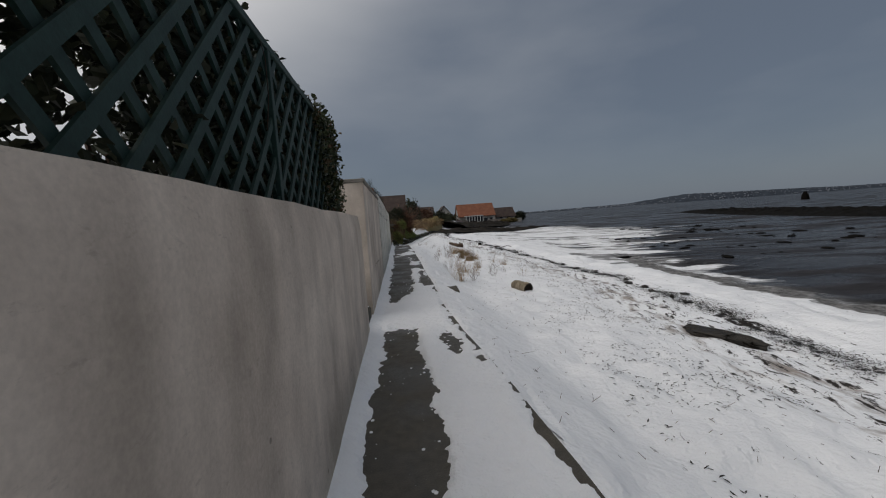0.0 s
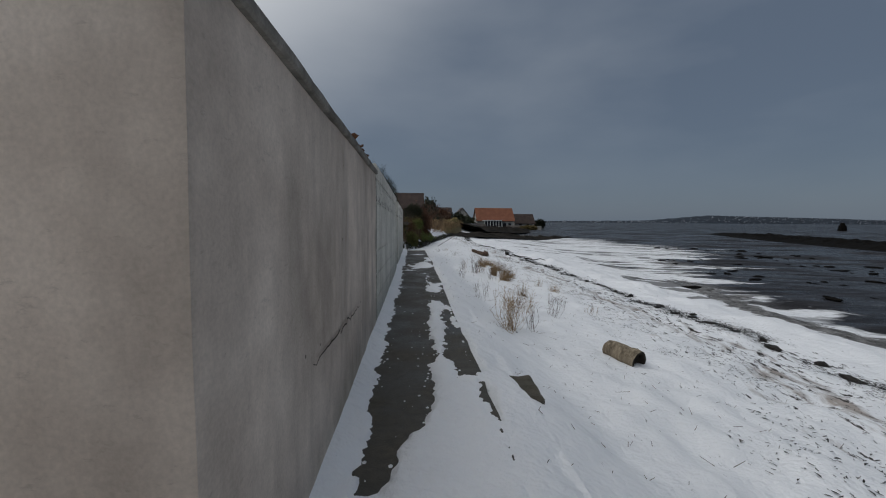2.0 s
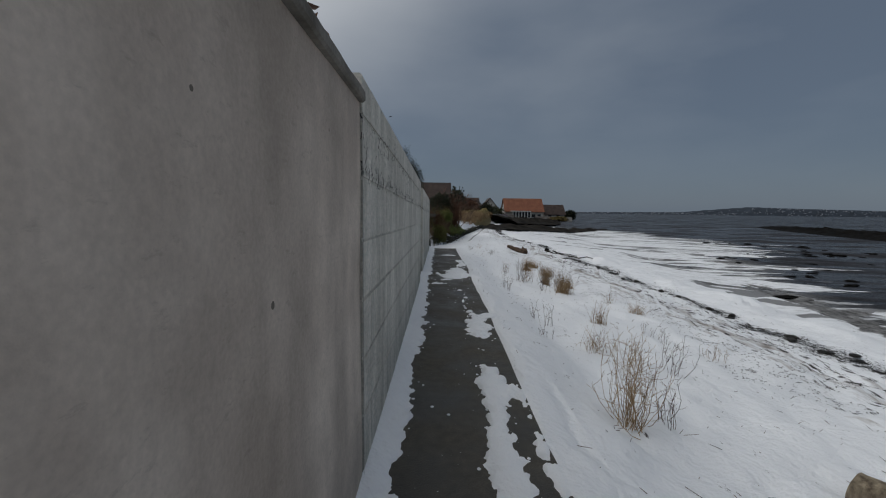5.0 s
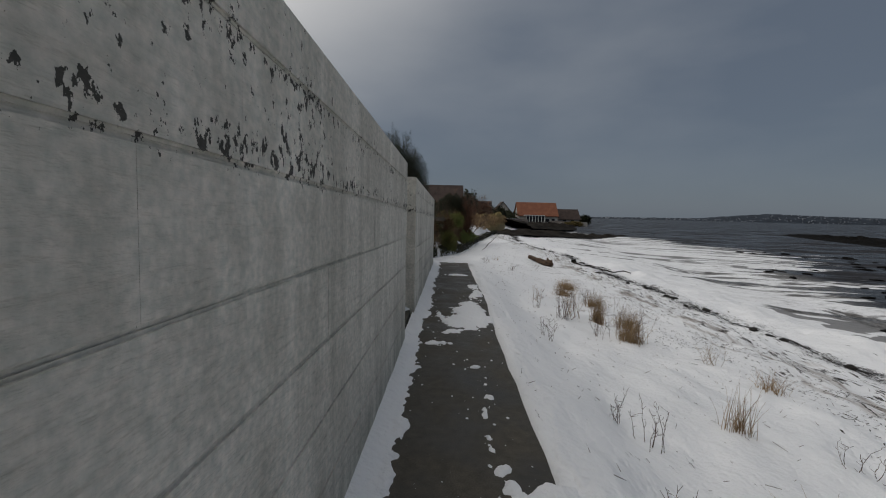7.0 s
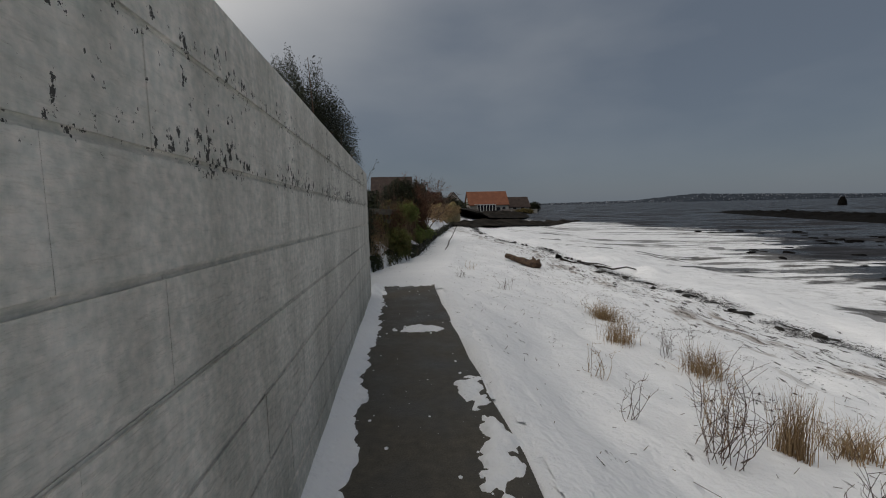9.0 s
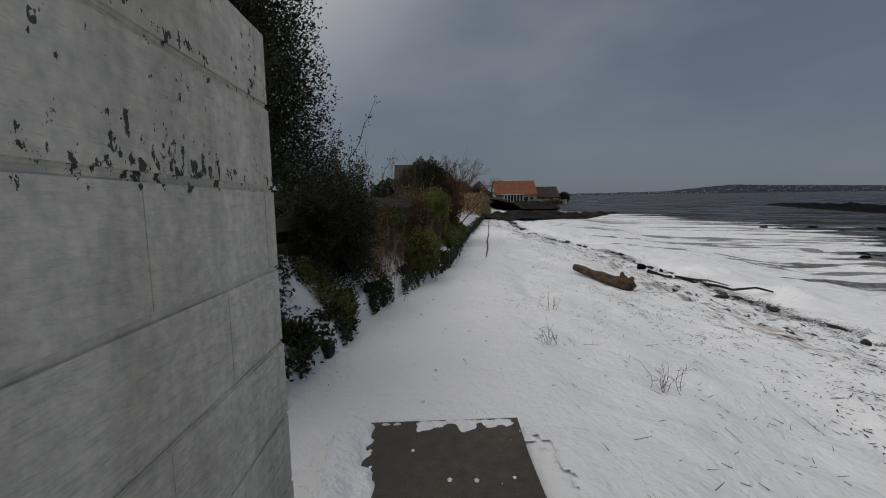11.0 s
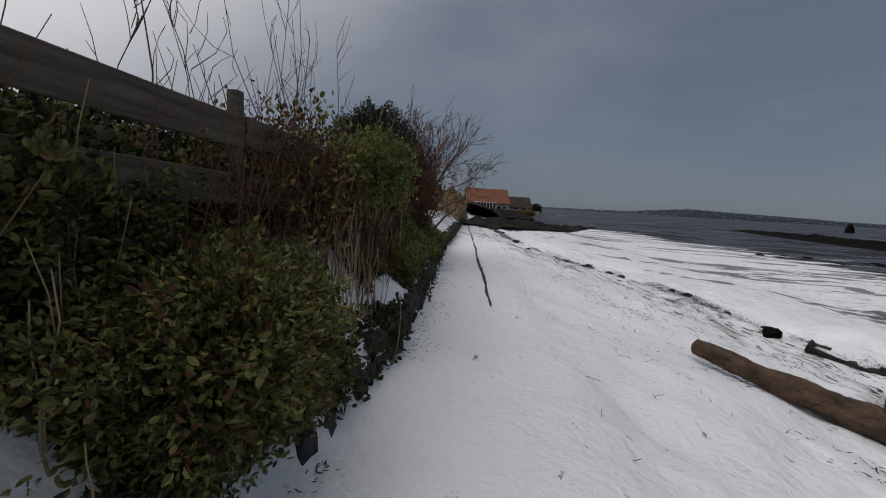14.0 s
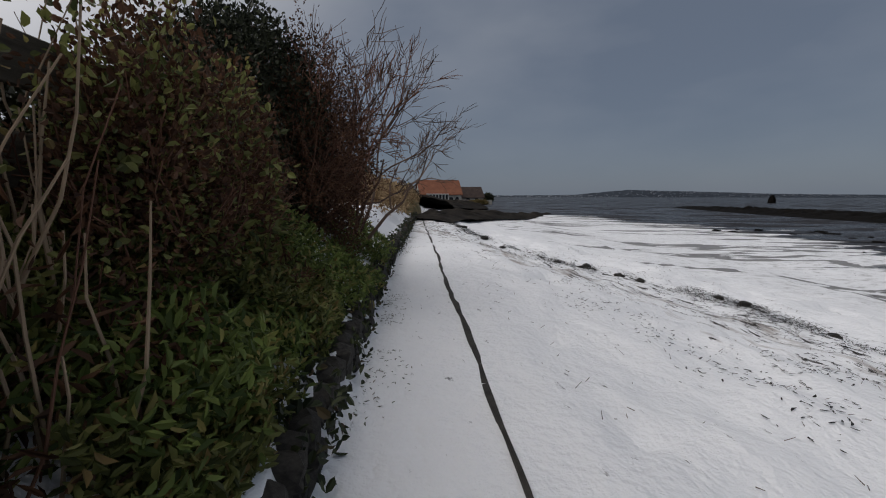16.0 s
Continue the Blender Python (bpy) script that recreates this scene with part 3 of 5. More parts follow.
gx, gy = spaced(-3000, -2.2, 8.5, 9000, 0.08, 1.16), spaced(-400, -1.5, 38, 9000, 0.085, 1.14)
XX, YY = np.meshgrid(gx, gy)
ZZ = land(XX, YY)
nx, ny = len(gx), len(gy)
gi = (np.arange(ny - 1)[:, None] * nx + np.arange(nx - 1)[None, :]).ravel()
ground = piece("ground", np.stack([XX.ravel(), YY.ravel(), ZZ.ravel()], 1).tolist(), np.stack([gi, gi + 1, gi + nx + 1, gi + nx], 1).tolist(), M_BEACH, smooth=True)
tagged(ground, "snow-covered beach sloping to dark wet tidal mud", "beach", kind="structure")
uu = (XX - shore(YY)).ravel()
for key, val in (("to_wrack", uu - wrack_u(YY).ravel()), ("to_mud", uu - mud_u(YY).ravel()), ("along", YY.ravel())):
    ground.data.attributes.new(key, "FLOAT", "POINT").data.foreach_set("value", val.astype(np.float32))

# ---- concrete path and the snow lying on it ----
ys = np.arange(-9, PATH_END + 0.01, 0.15)
pv, pf = [], []
for y in ys:
    e = float(path_edge(y)) + 0.012 * float(soft_noise(y, 0.0, 0.3, 8))
    pv += [(-0.47, y, 0.0), (e, y, 0.0), (e, y, -0.16), (-0.47, y, -0.16)]
for i in range(len(ys) - 1):
    a = i * 4
    pf += [(a, a + 1, a + 5, a + 4), (a + 1, a + 2, a + 6, a + 5)]
k = (len(ys) - 1) * 4
pf += [(k, k + 1, k + 2, k + 3)]
tagged(piece("pavement", pv, pf, M_PATH), "narrow damp concrete path along the garden walls", "path", kind="structure")


def box_sd(x, y, x0, x1, y0, y1):
    dx, dy = np.abs(x - (x0 + x1) / 2) - (x1 - x0) / 2, np.abs(y - (y0 + y1) / 2) - (y1 - y0) / 2
    return np.maximum(dx, dy * 0.6)


def blob_sd(x, y, cx, cy, rx, ry):
    return (np.hypot((x - cx) / rx, (y - cy) / ry) - 1) * min(rx, ry)


def lying_snow(x, y):
    edge = path_edge(y)
    rough_n = 0.040 * soft_noise(x, y, 0.22, 21) + 0.030 * soft_noise(x, y, 0.07, 22) + 0.022 * soft_noise(x, y, 0.032, 24) + 0.05 * soft_noise(x, y, 0.8, 23)
    bare = box_sd(x, y, -0.30, 0.06, -9, 3.82)
    bare = np.minimum(bare, blob_sd(x, y, 0.35, 3.22, 0.10, 0.40))
    bare = np.minimum(bare, blob_sd(x, y, 0.52, 2.70, 0.07, 0.25))
    right = np.interp(y, [5.3, 6.0, 7.1, 8.3, 9.0, 9.6, 11.4], [-0.14, 0.03, 0.10, 0.14, 0.28, 0.60, 0.62])
    body = np.maximum(np.maximum(-0.29 - x, x - right), np.maximum(5.25 - y, y - 19.75) * 0.5)
    bare = np.minimum(bare, body)
    bare = np.minimum(bare, np.maximum(np.abs(x - edge + 0.10) - 0.07, np.maximum(6.6 - y, y - 11) * 0.4) + 0.03 * soft_noise(x, y, 0.5, 31))
    bare = np.minimum(bare, np.abs(x - edge + 0.004) - 0.030 + 0.010 * soft_noise(x, y, 0.35, 33) - 0.003)
    s = bare + rough_n
    for cx, cy, rx, ry in ((0.32, 10.75, 0.09, 0.36), (0.25, 12.15, 0.06, 0.40), (0.47, 11.1, 0.08, 0.1), (0.16, 14.15, 0.30, 0.62), (0.02, 13.6, 0.2, 0.16), (0.30, 14.55, 0.20, 0.40), (0.40, 15.55, 0.07, 0.22), (0.36, 16.3, 0.05, 0.14), (0.30, 9.2, 0.10, 0.35), (0.2, 12.6, 0.1, 0.05), (-0.15, 13.2, 0.25, 0.1), (0.1, 17.6, 0.08, 0.03)):
        s = np.maximum(s, -blob_sd(x, y, cx, cy, rx, ry) + 1.4 * rough_n)
    s = np.minimum(s, blob_sd(x, y, -0.06, 14.45, 0.12, 0.30) + rough_n)
    s = np.maximum(s, (-0.30 - x) + 0.8 * rough_n)
    return s


sx, sy = np.arange(-0.46, 0.80, 0.014), np.arange(-3, 20.3, 0.026)
SX, SY = np.meshgrid(sx, sy)
SS = lying_snow(SX, SY)
SH = np.where(SS > 0, 0.026 * np.sqrt(np.clip(SS / 0.07, 0, 1)), np.clip(SS, -0.02, 0)) + 0.006 * soft_noise(SX, SY, 0.13, 41) + 0.010 * soft_noise(SX, SY, 0.5, 42) * (SS > 0.03)
SH += 0.05 * np.clip((-0.33 - SX) / 0.13, 0, 1) * (SS > 0)
over = SX > path_edge(SY)
SH = np.where(over, np.minimum(SH, np.maximum(land(SX, SY) + 0.012, -0.09)), SH)
SH = np.where(SY > PATH_END - 0.05, land(SX, SY) - 0.03, SH)
keep = SS > -0.03
n0, n1 = SX.shape
si = (np.arange(n0 - 1)[:, None] * n1 + np.arange(n1 - 1)[None, :]).ravel()
kk = keep.ravel()
si = si[kk[si] | kk[si + 1] | kk[si + n1] | kk[si + n1 + 1]]
snow_ob = piece("snow_cover", np.stack([SX.ravel(), SY.ravel(), SH.ravel()], 1).tolist(), np.stack([si, si + 1, si + n1 + 1, si + n1], 1).tolist(), M_SNOW, smooth=True)
tagged(snow_ob, "thin patchy snow lying on the concrete path", "snow", kind="stuff")


rc = np.random.default_rng(19)
cv, cf = [], []
for i in range(1100):
    x, y = rc.uniform(-0.40, 0.45), rc.uniform(-1, 19.6)
    near_s = float(lying_snow(np.array(x), np.array(y)))
    if near_s > 0 or rc.uniform() > math.exp(near_s / 0.07) + 0.05:
        continue
    k, b = rc.uniform(0.004, 0.013), len(cv)
    cv += [(x + k * math.cos(a), y + 1.3 * k * math.sin(a), 0.001) for a in (0.2, 1.5, 2.8, 4.0, 5.2)] + [(x, y, k * 0.7)]
    cf += [(b + q, b + (q + 1) % 5, b + 5) for q in range(5)]
tagged(piece("snow_crumbs", cv, cf, M_SNOW), "crumbs of frozen snow scattered on the path", "snow", kind="stuff")

# ---- garden walls ----
def rendered_wall(name, y0, y1, top0, top1, x0, x1, round_end=0.0):
    """A rendered wall with softly uneven faces, as one mesh along y."""
    bm = box_bm(x0, x1, y0, y1, -0.15, 1.0, 0.0)
    bmesh.ops.subdivide_edges(bm, edges=[e for e in bm.edges if abs(e.verts[0].co.y - e.verts[1].co.y) > 0.1], cuts=int((y1 - y0) / 0.12))
    bmesh.ops.subdivide_edges(bm, edges=[e for e in bm.edges if abs(e.verts[0].co.z - e.verts[1].co.z) > 0.1], cuts=9)
    bmesh.ops.subdivide_edges(bm, edges=[e for e in bm.edges if abs(e.verts[0].co.x - e.verts[1].co.x) > 0.1], cuts=5)
    for v in bm.verts:
        t = (v.co.y - y0) / (y1 - y0)
        top = top0 + (top1 - top0) * t
        if round_end and v.co.y > y1 - round_end:
            q = (v.co.y - (y1 - round_end)) / round_end
            top -= 0.3 * round_end * (1 - math.sqrt(max(0, 1 - q * q)))
        v.co.z = -0.15 + (v.co.z + 0.15) / 1.15 * (top + 0.15)
        edge = max(0, (v.co.z - top + 0.045) / 0.045)
        mid = (x0 + x1) / 2
        if edge > 0 and round_end:
            v.co.x = mid + (v.co.x - mid) * (1 - 0.12 * edge)
            v.co.z -= 0.018 * edge * (abs(v.co.x - mid) / ((x1 - x0) / 2)) ** 2
        v.co += noise.noise_vector(v.co / 0.7) * 0.008 + noise.noise_vector(v.co / 0.18) * 0.003
    return part(name, bm, M_RENDER, smooth=True)


WALL_X = -0.44


def uneven(bm, cuts):
    bmesh.ops.subdivide_edges(bm, edges=list(bm.edges), cuts=cuts, use_grid_fill=True)
    for v in bm.verts:
        v.co += noise.noise_vector(v.co / 0.7) * 0.008 + noise.noise_vector(v.co / 0.18) * 0.003
    return bm


w1 = tagged(rendered_wall("wall_west", -9, 3.68, 1.30, 1.265, WALL_X - 0.26, WALL_X, 0.14), "low smooth cement-rendered garden wall with rounded top", "wall", kind="structure")
w2 = tagged(rendered_wall("wall_middle", 4.42, 8.05, 1.658, 1.655, WALL_X - 0.22, WALL_X), "tall grey cement-rendered garden wall with stains", "wall", kind="structure")
def falling(bm, slope=0.15):
    """Lower the upper half of a piece the further it lies from the path."""
    for v in bm.verts:
        if v.co.z > 0.5:
            v.co.z -= slope * max(0.0, WALL_X - 0.22 - v.co.x) * min(1.0, (v.co.z - 0.5) / 1.0)
    return bm


w2s = tagged(part("wall_return", falling(uneven(box_bm(-2.6, WALL_X - 0.218, 4.422, 4.64, -0.15, 1.657), 12)), M_RENDER, smooth=True), "rendered return wall beside the garden steps", "wall", kind="structure")


def coping(name, x0, x1, y0, y1, z0, z1, parent):
    bm = box_bm(x0, x1, y0, y1, 0, 0.045, 0.008)
    bmesh.ops.subdivide_edges(bm, edges=[e for e in bm.edges if (e.verts[0].co - e.verts[1].co).length > 0.5], cuts=24)
    for v in bm.verts:
        v.co.z += z0 + (z1 - z0) * (v.co.y - y0) / max(0.01, y1 - y0)
        v.co += noise.noise_vector(v.co / 0.15) * 0.006
    if x1 - x0 > 1:
        falling(bm)
    return part(name, bm, M_COPING, parent, "weathered thin concrete coping")


coping("coping", WALL_X - 0.25, WALL_X + 0.025, 4.395, 8.06, 1.660, 1.657, w2)
coping("coping", -2.6, WALL_X - 0.252, 4.395, 4.68, 1.660, 1.660, w2s)


def crack(points, parent, width=0.0055):
    verts, faces = [], []
    for i, (y, z) in enumerate(points):
        w = width * (0.4 + 0.6 * math.sin(math.pi * (i + 0.5) / len(points)))
        verts += [(WALL_X + 0.0125, y - w * 0.5, z + w), (WALL_X + 0.0125, y + w * 0.5, z - w)]
        if i:
            faces.append((2 * i - 2, 2 * i - 1, 2 * i + 1, 2 * i))
    return piece("crack", verts, faces, M_LOGDARK, parent, "dark hairline crack")


def jagged(y0, z0, y1, z1, n, amp, seed):
    r = np.random.default_rng(seed)
    return [(y0 + (y1 - y0) * i / n + r.normal() * amp, z0 + (z1 - z0) * i / n + r.normal() * amp) for i in range(n + 1)]


crack(jagged(5.25, 0.585, 6.62, 0.545, 26, 0.009, 1), w2)
crack(jagged(6.80, 0.03, 6.78, 0.40, 6, 0.006, 3), w2, 0.003)
crack(jagged(8.045, 0.05, 8.045, 1.64, 18, 0.003, 4), w2, 0.006)


def block_shape(w, ln, h):
    bm = box_bm(-w, 0, 0.0002, ln - 0.0002, 0.002, h - 0.002, 0.0)
    front = [e for e in bm.edges if min(v.co.x for v in e.verts) > -0.001]
    bmesh.ops.bevel(bm, geom=[e for e in front if abs(e.verts[0].co.y - e.verts[1].co.y) > 0.01], offset=0.006, segments=2, affect="EDGES")
    me = bpy.data.meshes.new("block")
    bm.to_mesh(me)
    bm.free()
    me.materials.append(M_BLOCK)
    return me


def block_wall(name, label, x, y0, y1, z_ref, y_ref, slope, ch, bl, phase, top, thick=0.22):
    """Painted blockwork in running bond; its courses fall gently along the path."""
    holder = new(name)
    holder.matrix_world = pose(x, 0, 0)
    tagged(holder, label, "wall", kind="structure")
    r = np.random.default_rng(len(name))
    bm = box_bm(-thick - 0.01, -0.013, y0 + 0.012, y1 - 0.012, -0.15, top - 0.02)
    for v in bm.verts:
        v.co.x += 0.005
        if v.co.z > 0:
            v.co.z -= slope * (v.co.y - y_ref)
    part("wall_core", bm, M_BLOCK, holder)
    cache = {}
    k0 = -int(z_ref / ch) - 1
    for k in range(k0, 12):
        za = z_ref + k * ch
        zb = min(za + ch, top)
        if za < -0.2:
            continue
        if zb - za < 0.05:
            break
        start = phase + (bl / 2 if k % 2 else 0)
        y = start - math.ceil((start - y0) / bl) * bl
        while y < y1 - 0.005:
            a, b = max(y, y0), min(y + bl, y1)
            y += bl
            if b - a < 0.03:
                continue
            key = (round(b - a, 3), round(zb - za, 3))
            if key not in cache:
                cache[key] = block_shape(thick, *key)
            ob = new("block", cache[key])
            ob.parent = holder
            mid = (a + b) / 2
            ob.matrix_basis = pose(r.normal() * 0.0007, a, za - slope * (mid - y_ref) + slope * (b - a) / 2, -math.degrees(slope), r.normal() * 0.06, r.normal() * 0.06)
    return holder


# ---- stone steps in the two recesses ----
def steps(y0, y1, x_front, label, rises):
    st = new("garden_steps")
    tagged(st, label, "steps")
    x = x_front
    for i, (run, z) in enumerate(rises):
        last = i == len(rises) - 1
        bm = box_bm(x - (1.2 if last else run), x, y0, y1, -0.12, z, 0.012)
        part("step", roughen(bm, 0.012, 0.2, 2), M_STEP, st)
        x -= run
    return st


def drift(name, cx, cy, rx, ry, z, h, seed, label):
    """Snow blown into the far inner corner of a step."""
    n = 26
    verts, faces = [], []
    for i in range(n + 1):
        for j in range(n + 1):
            u, v = i / n, j / n
            d = math.hypot(1.05 * u, 0.95 * (1 - v)) + 0.16 * float(soft_noise(u * 2 + seed, v * 2, 0.5, seed)) + 0.35 * u * (1 - v)
            verts.append((cx - rx + 2 * rx * u, cy - ry + 2 * ry * v, z - 0.015 + (h + 0.015) * max(0, 1 - d) ** 1.2 + (0.022 if d < 0.97 else 0)))
    for i in range(n):
        for j in range(n):
            k = i * (n + 1) + j
            if max(verts[q][2] for q in (k, k + n + 1, k + n + 2, k + 1)) > z - 0.01:
                faces.append((k, k + n + 1, k + n + 2, k + 1))
    return tagged(piece(name, verts, faces, M_SNOW, smooth=True), label, "snow drift")


steps(3.70, 4.405, -0.47, "dark concrete garden steps in a wall gap", [(0.32, 0.17), (0.30, 0.36), (0.3, 0.53)])
drift("snow_drift", -0.62, 4.22, 0.14, 0.18, 0.172, 0.18, 3, "small snow drift on the garden step")
drift("snow_drift", -0.93, 4.20, 0.13, 0.20, 0.362, 0.12, 5, "small snow drift on the upper garden step")
steps(13.12, 14.09, -0.48, "mossy concrete steps up to a garden gate", [(0.20, 0.10), (0.22, 0.30), (0.3, 0.44)])
drift("snow_drift", -0.58, 13.95, 0.10, 0.16, 0.10, 0.10, 8, "snow drift on the gate steps")
drift("snow_drift", -0.79, 13.88, 0.11, 0.22, 0.305, 0.08, 9, "snow drift on the upper gate step")


def garden_gate():
    g = tagged(new("garden_gate"), "dark brown boarded timber garden gate, closed", "gate")
    y, r = 13.12, np.random.default_rng(4)
    while y < 14.08:
        w = min(0.105, 14.10 - y)
        part("board", box_bm(-0.955 + r.normal() * 0.002, -0.93 + r.normal() * 0.002, y + 0.002, y + w - 0.002, 0.47, 1.80 + 0.02 * math.sin(y * 3), 0.003), M_GATE, g)
        y += 0.105
    for z in (0.62, 1.62):
        part("rail", box_bm(-0.995, -0.958, 13.17, 14.09, z, z + 0.09, 0.004), M_GATE, g)
    part("gate_post", box_bm(-1.00, -0.90, 14.045, 14.125, 0.43, 1.88, 0.006), M_GATE, g)
    latch = part("latch", box_bm(-0.929, -0.910, 13.86, 13.95, 1.40, 1.44, 0.004), M_METAL, g, "dull metal latch plate")
    bm = bmesh.new()
    bmesh.ops.create_cone(bm, cap_ends=True, segments=12, radius1=0.022, radius2=0.018, depth=0.03, matrix=pose(-0.91, 13.93, 1.345, 0, 90, 0))
    part("knob", bm, M_METAL, g, "dull round metal knob")
    return g


garden_gate()


# ---- trellis and hedge on the first wall ----
def trellis(x, y0, y1, z0, z1):
    t = tagged(new("trellis_fence"), "dark green diamond lattice trellis on the garden wall", "trellis")
    bay = 2.05
    yb = y1
    while yb > y0:
        part("post", box_bm(x - 0.022, x + 0.022, yb - 0.045, yb, z0 - 0.05, z1 + 0.01, 0.003), M_TRELLIS, t)
        yb -= bay
    part("top_rail", box_bm(x - 0.025, x + 0.025, y0, y1, z1 - 0.005, z1 + 0.032, 0.004), M_TRELLIS, t)
    part("bottom_rail", box_bm(x - 0.02, x + 0.02, y0, y1, z0, z0 + 0.04, 0.004), M_TRELLIS, t)
    hgt, pitch = z1 - z0, 0.19
    for lean, dx in ((1, 0.007), (-1, -0.007)):
        base = y0 - hgt
        while base < y1 + hgt:
            a, b = base, base + lean * hgt
            pts = []
            for end, zz in ((a, 0.0), (b, hgt)):
                pts.append((end, zz))
            (ya, za), (yc, zc) = pts
            lo, hi = 0.0, 1.0
            d = yc - ya
            ta, tb = sorted(((y0 - ya) / d, (y1 - ya) / d))
            lo, hi = max(lo, ta), min(hi, tb)
            if hi - lo > 0.03:
                p, q = Vector((x + dx, ya + d * lo, z0 + hgt * lo)), Vector((x + dx, ya + d * hi, z0 + hgt * hi))
                ln = (q - p).length
                bm = box_bm(-0.006, 0.006, 0, ln, -0.018, 0.018, 0.0)
                ob = part("slat", bm, M_TRELLIS, t)
                ob.matrix_basis = Matrix.Translation(p) @ Matrix.Rotation(math.atan2(q.z - p.z, q.y - p.y), 4, "X")
            base += pitch
    return t


trellis(-0.645, -2.6, 3.70, 1.24, 2.04)


def plant(name, label, category, leaf_sets, wood, wood_mat, sides=4):
    """One plant: sets of leaves and a bundle of stems."""
    top = tagged(new(name), label, category)
    for nm, (v, f), mat in leaf_sets:
        piece(nm, v.tolist(), f.tolist(), mat, top)
    if wood:
        tagged(piece("twig_mass", *tubes(wood, sides), wood_mat, top), kind="stuff")
    return top


r1 = np.random.default_rng(11)
hp = np.stack([r1.uniform(-0.94, -0.66, 52000), r1.uniform(-3.0, 3.62, 52000), 1.1 + 1.05 * r1.uniform(0, 1, 52000) ** 0.9], 1)
hole = soft_noise(hp[:, 1], hp[:, 2], 0.16, 51) + 0.6 * soft_noise(hp[:, 1], hp[:, 2], 0.5, 52)
hp = hp[(hole > -0.32) | (hp[:, 1] > 1.1)]
he = np.stack([r1.uniform(-0.95, -0.57, 16000), r1.uniform(1.2, 3.66, 16000), r1.uniform(1.26, 2.12, 16000)], 1)
he = he[soft_noise(he[:, 1], he[:, 2], 0.2, 53) + (he[:, 1] - 2.95) * 1.6 > 0]
hs = [stem((-0.87 + r1.normal() * 0.03, y, 0.6), (-0.86 + r1.normal() * 0.04, y + r1.normal() * 0.25, 2.05), 0.011, 0.003, 0.015, 6, r1) for y in np.arange(-2.8, 3.5, 0.16)]
hs += [stem((-0.7, y, r1.uniform(1.3, 1.8)), (-0.68 + r1.normal() * 0.02, y + r1.normal() * 0.12, r1.uniform(1.5, 2.1)), 0.0035, 0.0015, 0.10, 5, r1) for y in r1.uniform(1.2, 3.4, 40)]
plant("hedge", "dark ivy-grown evergreen hedge behind the trellis", "hedge", [("foliage", leaf_mesh(hp, 0.038, 0.36, 0.2, 21), M_DARKLEAF), ("end_foliage", leaf_mesh(he, 0.038, 0.36, 0.1, 22), M_IVY)], hs, M_TWIG)

# ---- block walls ----
block_wall("wall_east", "painted concrete block garden wall with flaking paint", WALL_X + 0.01, 8.056, 13.08, 1.018, 13.1, 0.0165, 0.256, 0.55, 9.90, 1.695)
block_wall("wall_end", "painted concrete block wall with lichen spots", WALL_X + 0.0, 14.11, 18.96, 1.045, 14.1, 0.018, 0.212, 0.45, 14.85, 1.658)


def end_face(name, x0, x1, y, top, pitch, label):
    h = new(name)
    tagged(h, label, "wall", kind="structure")
    part("wall_core", box_bm(x0, x1 - 0.01, y + 0.012, y + 0.22, -0.15, top - 0.02), M_BLOCK, h)
    z, i = -0.015, 0
    while z < top - 0.05:
        hi = min(z + pitch, top)
        cut = (x0, x0 + 0.16, x1) if i % 4 == 1 else (x0, x1 - 0.06, x1) if i % 4 == 3 else (x0, x1)
        for a, b in zip(cut[:-1], cut[1:]):
            part("block", box_bm(a + 0.0002, b - 0.0002, y, y + 0.2, z + 0.002, hi - 0.002, 0.003), M_BLOCK, h)
        z, i = hi, i + 1
    return h


end_face("wall_return", -0.955, WALL_X - 0.2205, 14.1115, 1.655, 0.212, "painted block pier beside the garden gate")
part("wall_back", box_bm(-1.30, WALL_X - 0.222, 12.86, 13.075, -0.15, 1.69, 0.006), M_BLOCK)
tagged(bpy.data.objects["wall_back"], "painted block return wall by the gate", "wall", kind="structure")


# ---- low stone wall under the bank ----
def stone_meshes(n):
    out = []
    for i in range(n):
        bm = bmesh.new()
        bmesh.ops.create_icosphere(bm, subdivisions=2, radius=0.5)
        for v in bm.verts:
            q = Vector([math.copysign(min(abs(c) * 1.25, 0.46), c) for c in v.co])
            v.co = q + noise.noise_vector(q * 3 + Vector((i * 7, 0, 0))) * 0.16
        me = bpy.data.meshes.new("stone")
        bm.to_mesh(me)
        bm.free()
        me.materials.append(M_STONE)
        out.append(me)
    return out


STONES = stone_meshes(6)
rw = tagged(new("retaining_wall"), "low dark rubble stone wall below the planted bank", "wall", kind="structure")
rs = np.random.default_rng(5)
for row in range(2):
    y = 20.6
    while y < 46:
        ln = rs.uniform(0.08, 0.17) * (1 + (y > 34))
        if rs.uniform() < float(np.interp(y, [24.4, 26.1], [0.1, 1.0])) and (row == 0 or y > 25.2):
            ob = new("stone", STONES[int(rs.integers(6))])
            ob.parent = rw
            x = float(bank_line(y)) - 0.07 + rs.normal() * 0.015
            z = float(land(x + 0.25, y)) + 0.05 + row * 0.135
            ob.matrix_basis = pose(x, y, z, rs.normal() * 6, rs.normal() * 6, -10.5 + rs.normal() * 6) @ Matrix.Diagonal((0.17, ln * 1.05, 0.11 + rs.uniform(0, 0.06), 1))
        y += ln

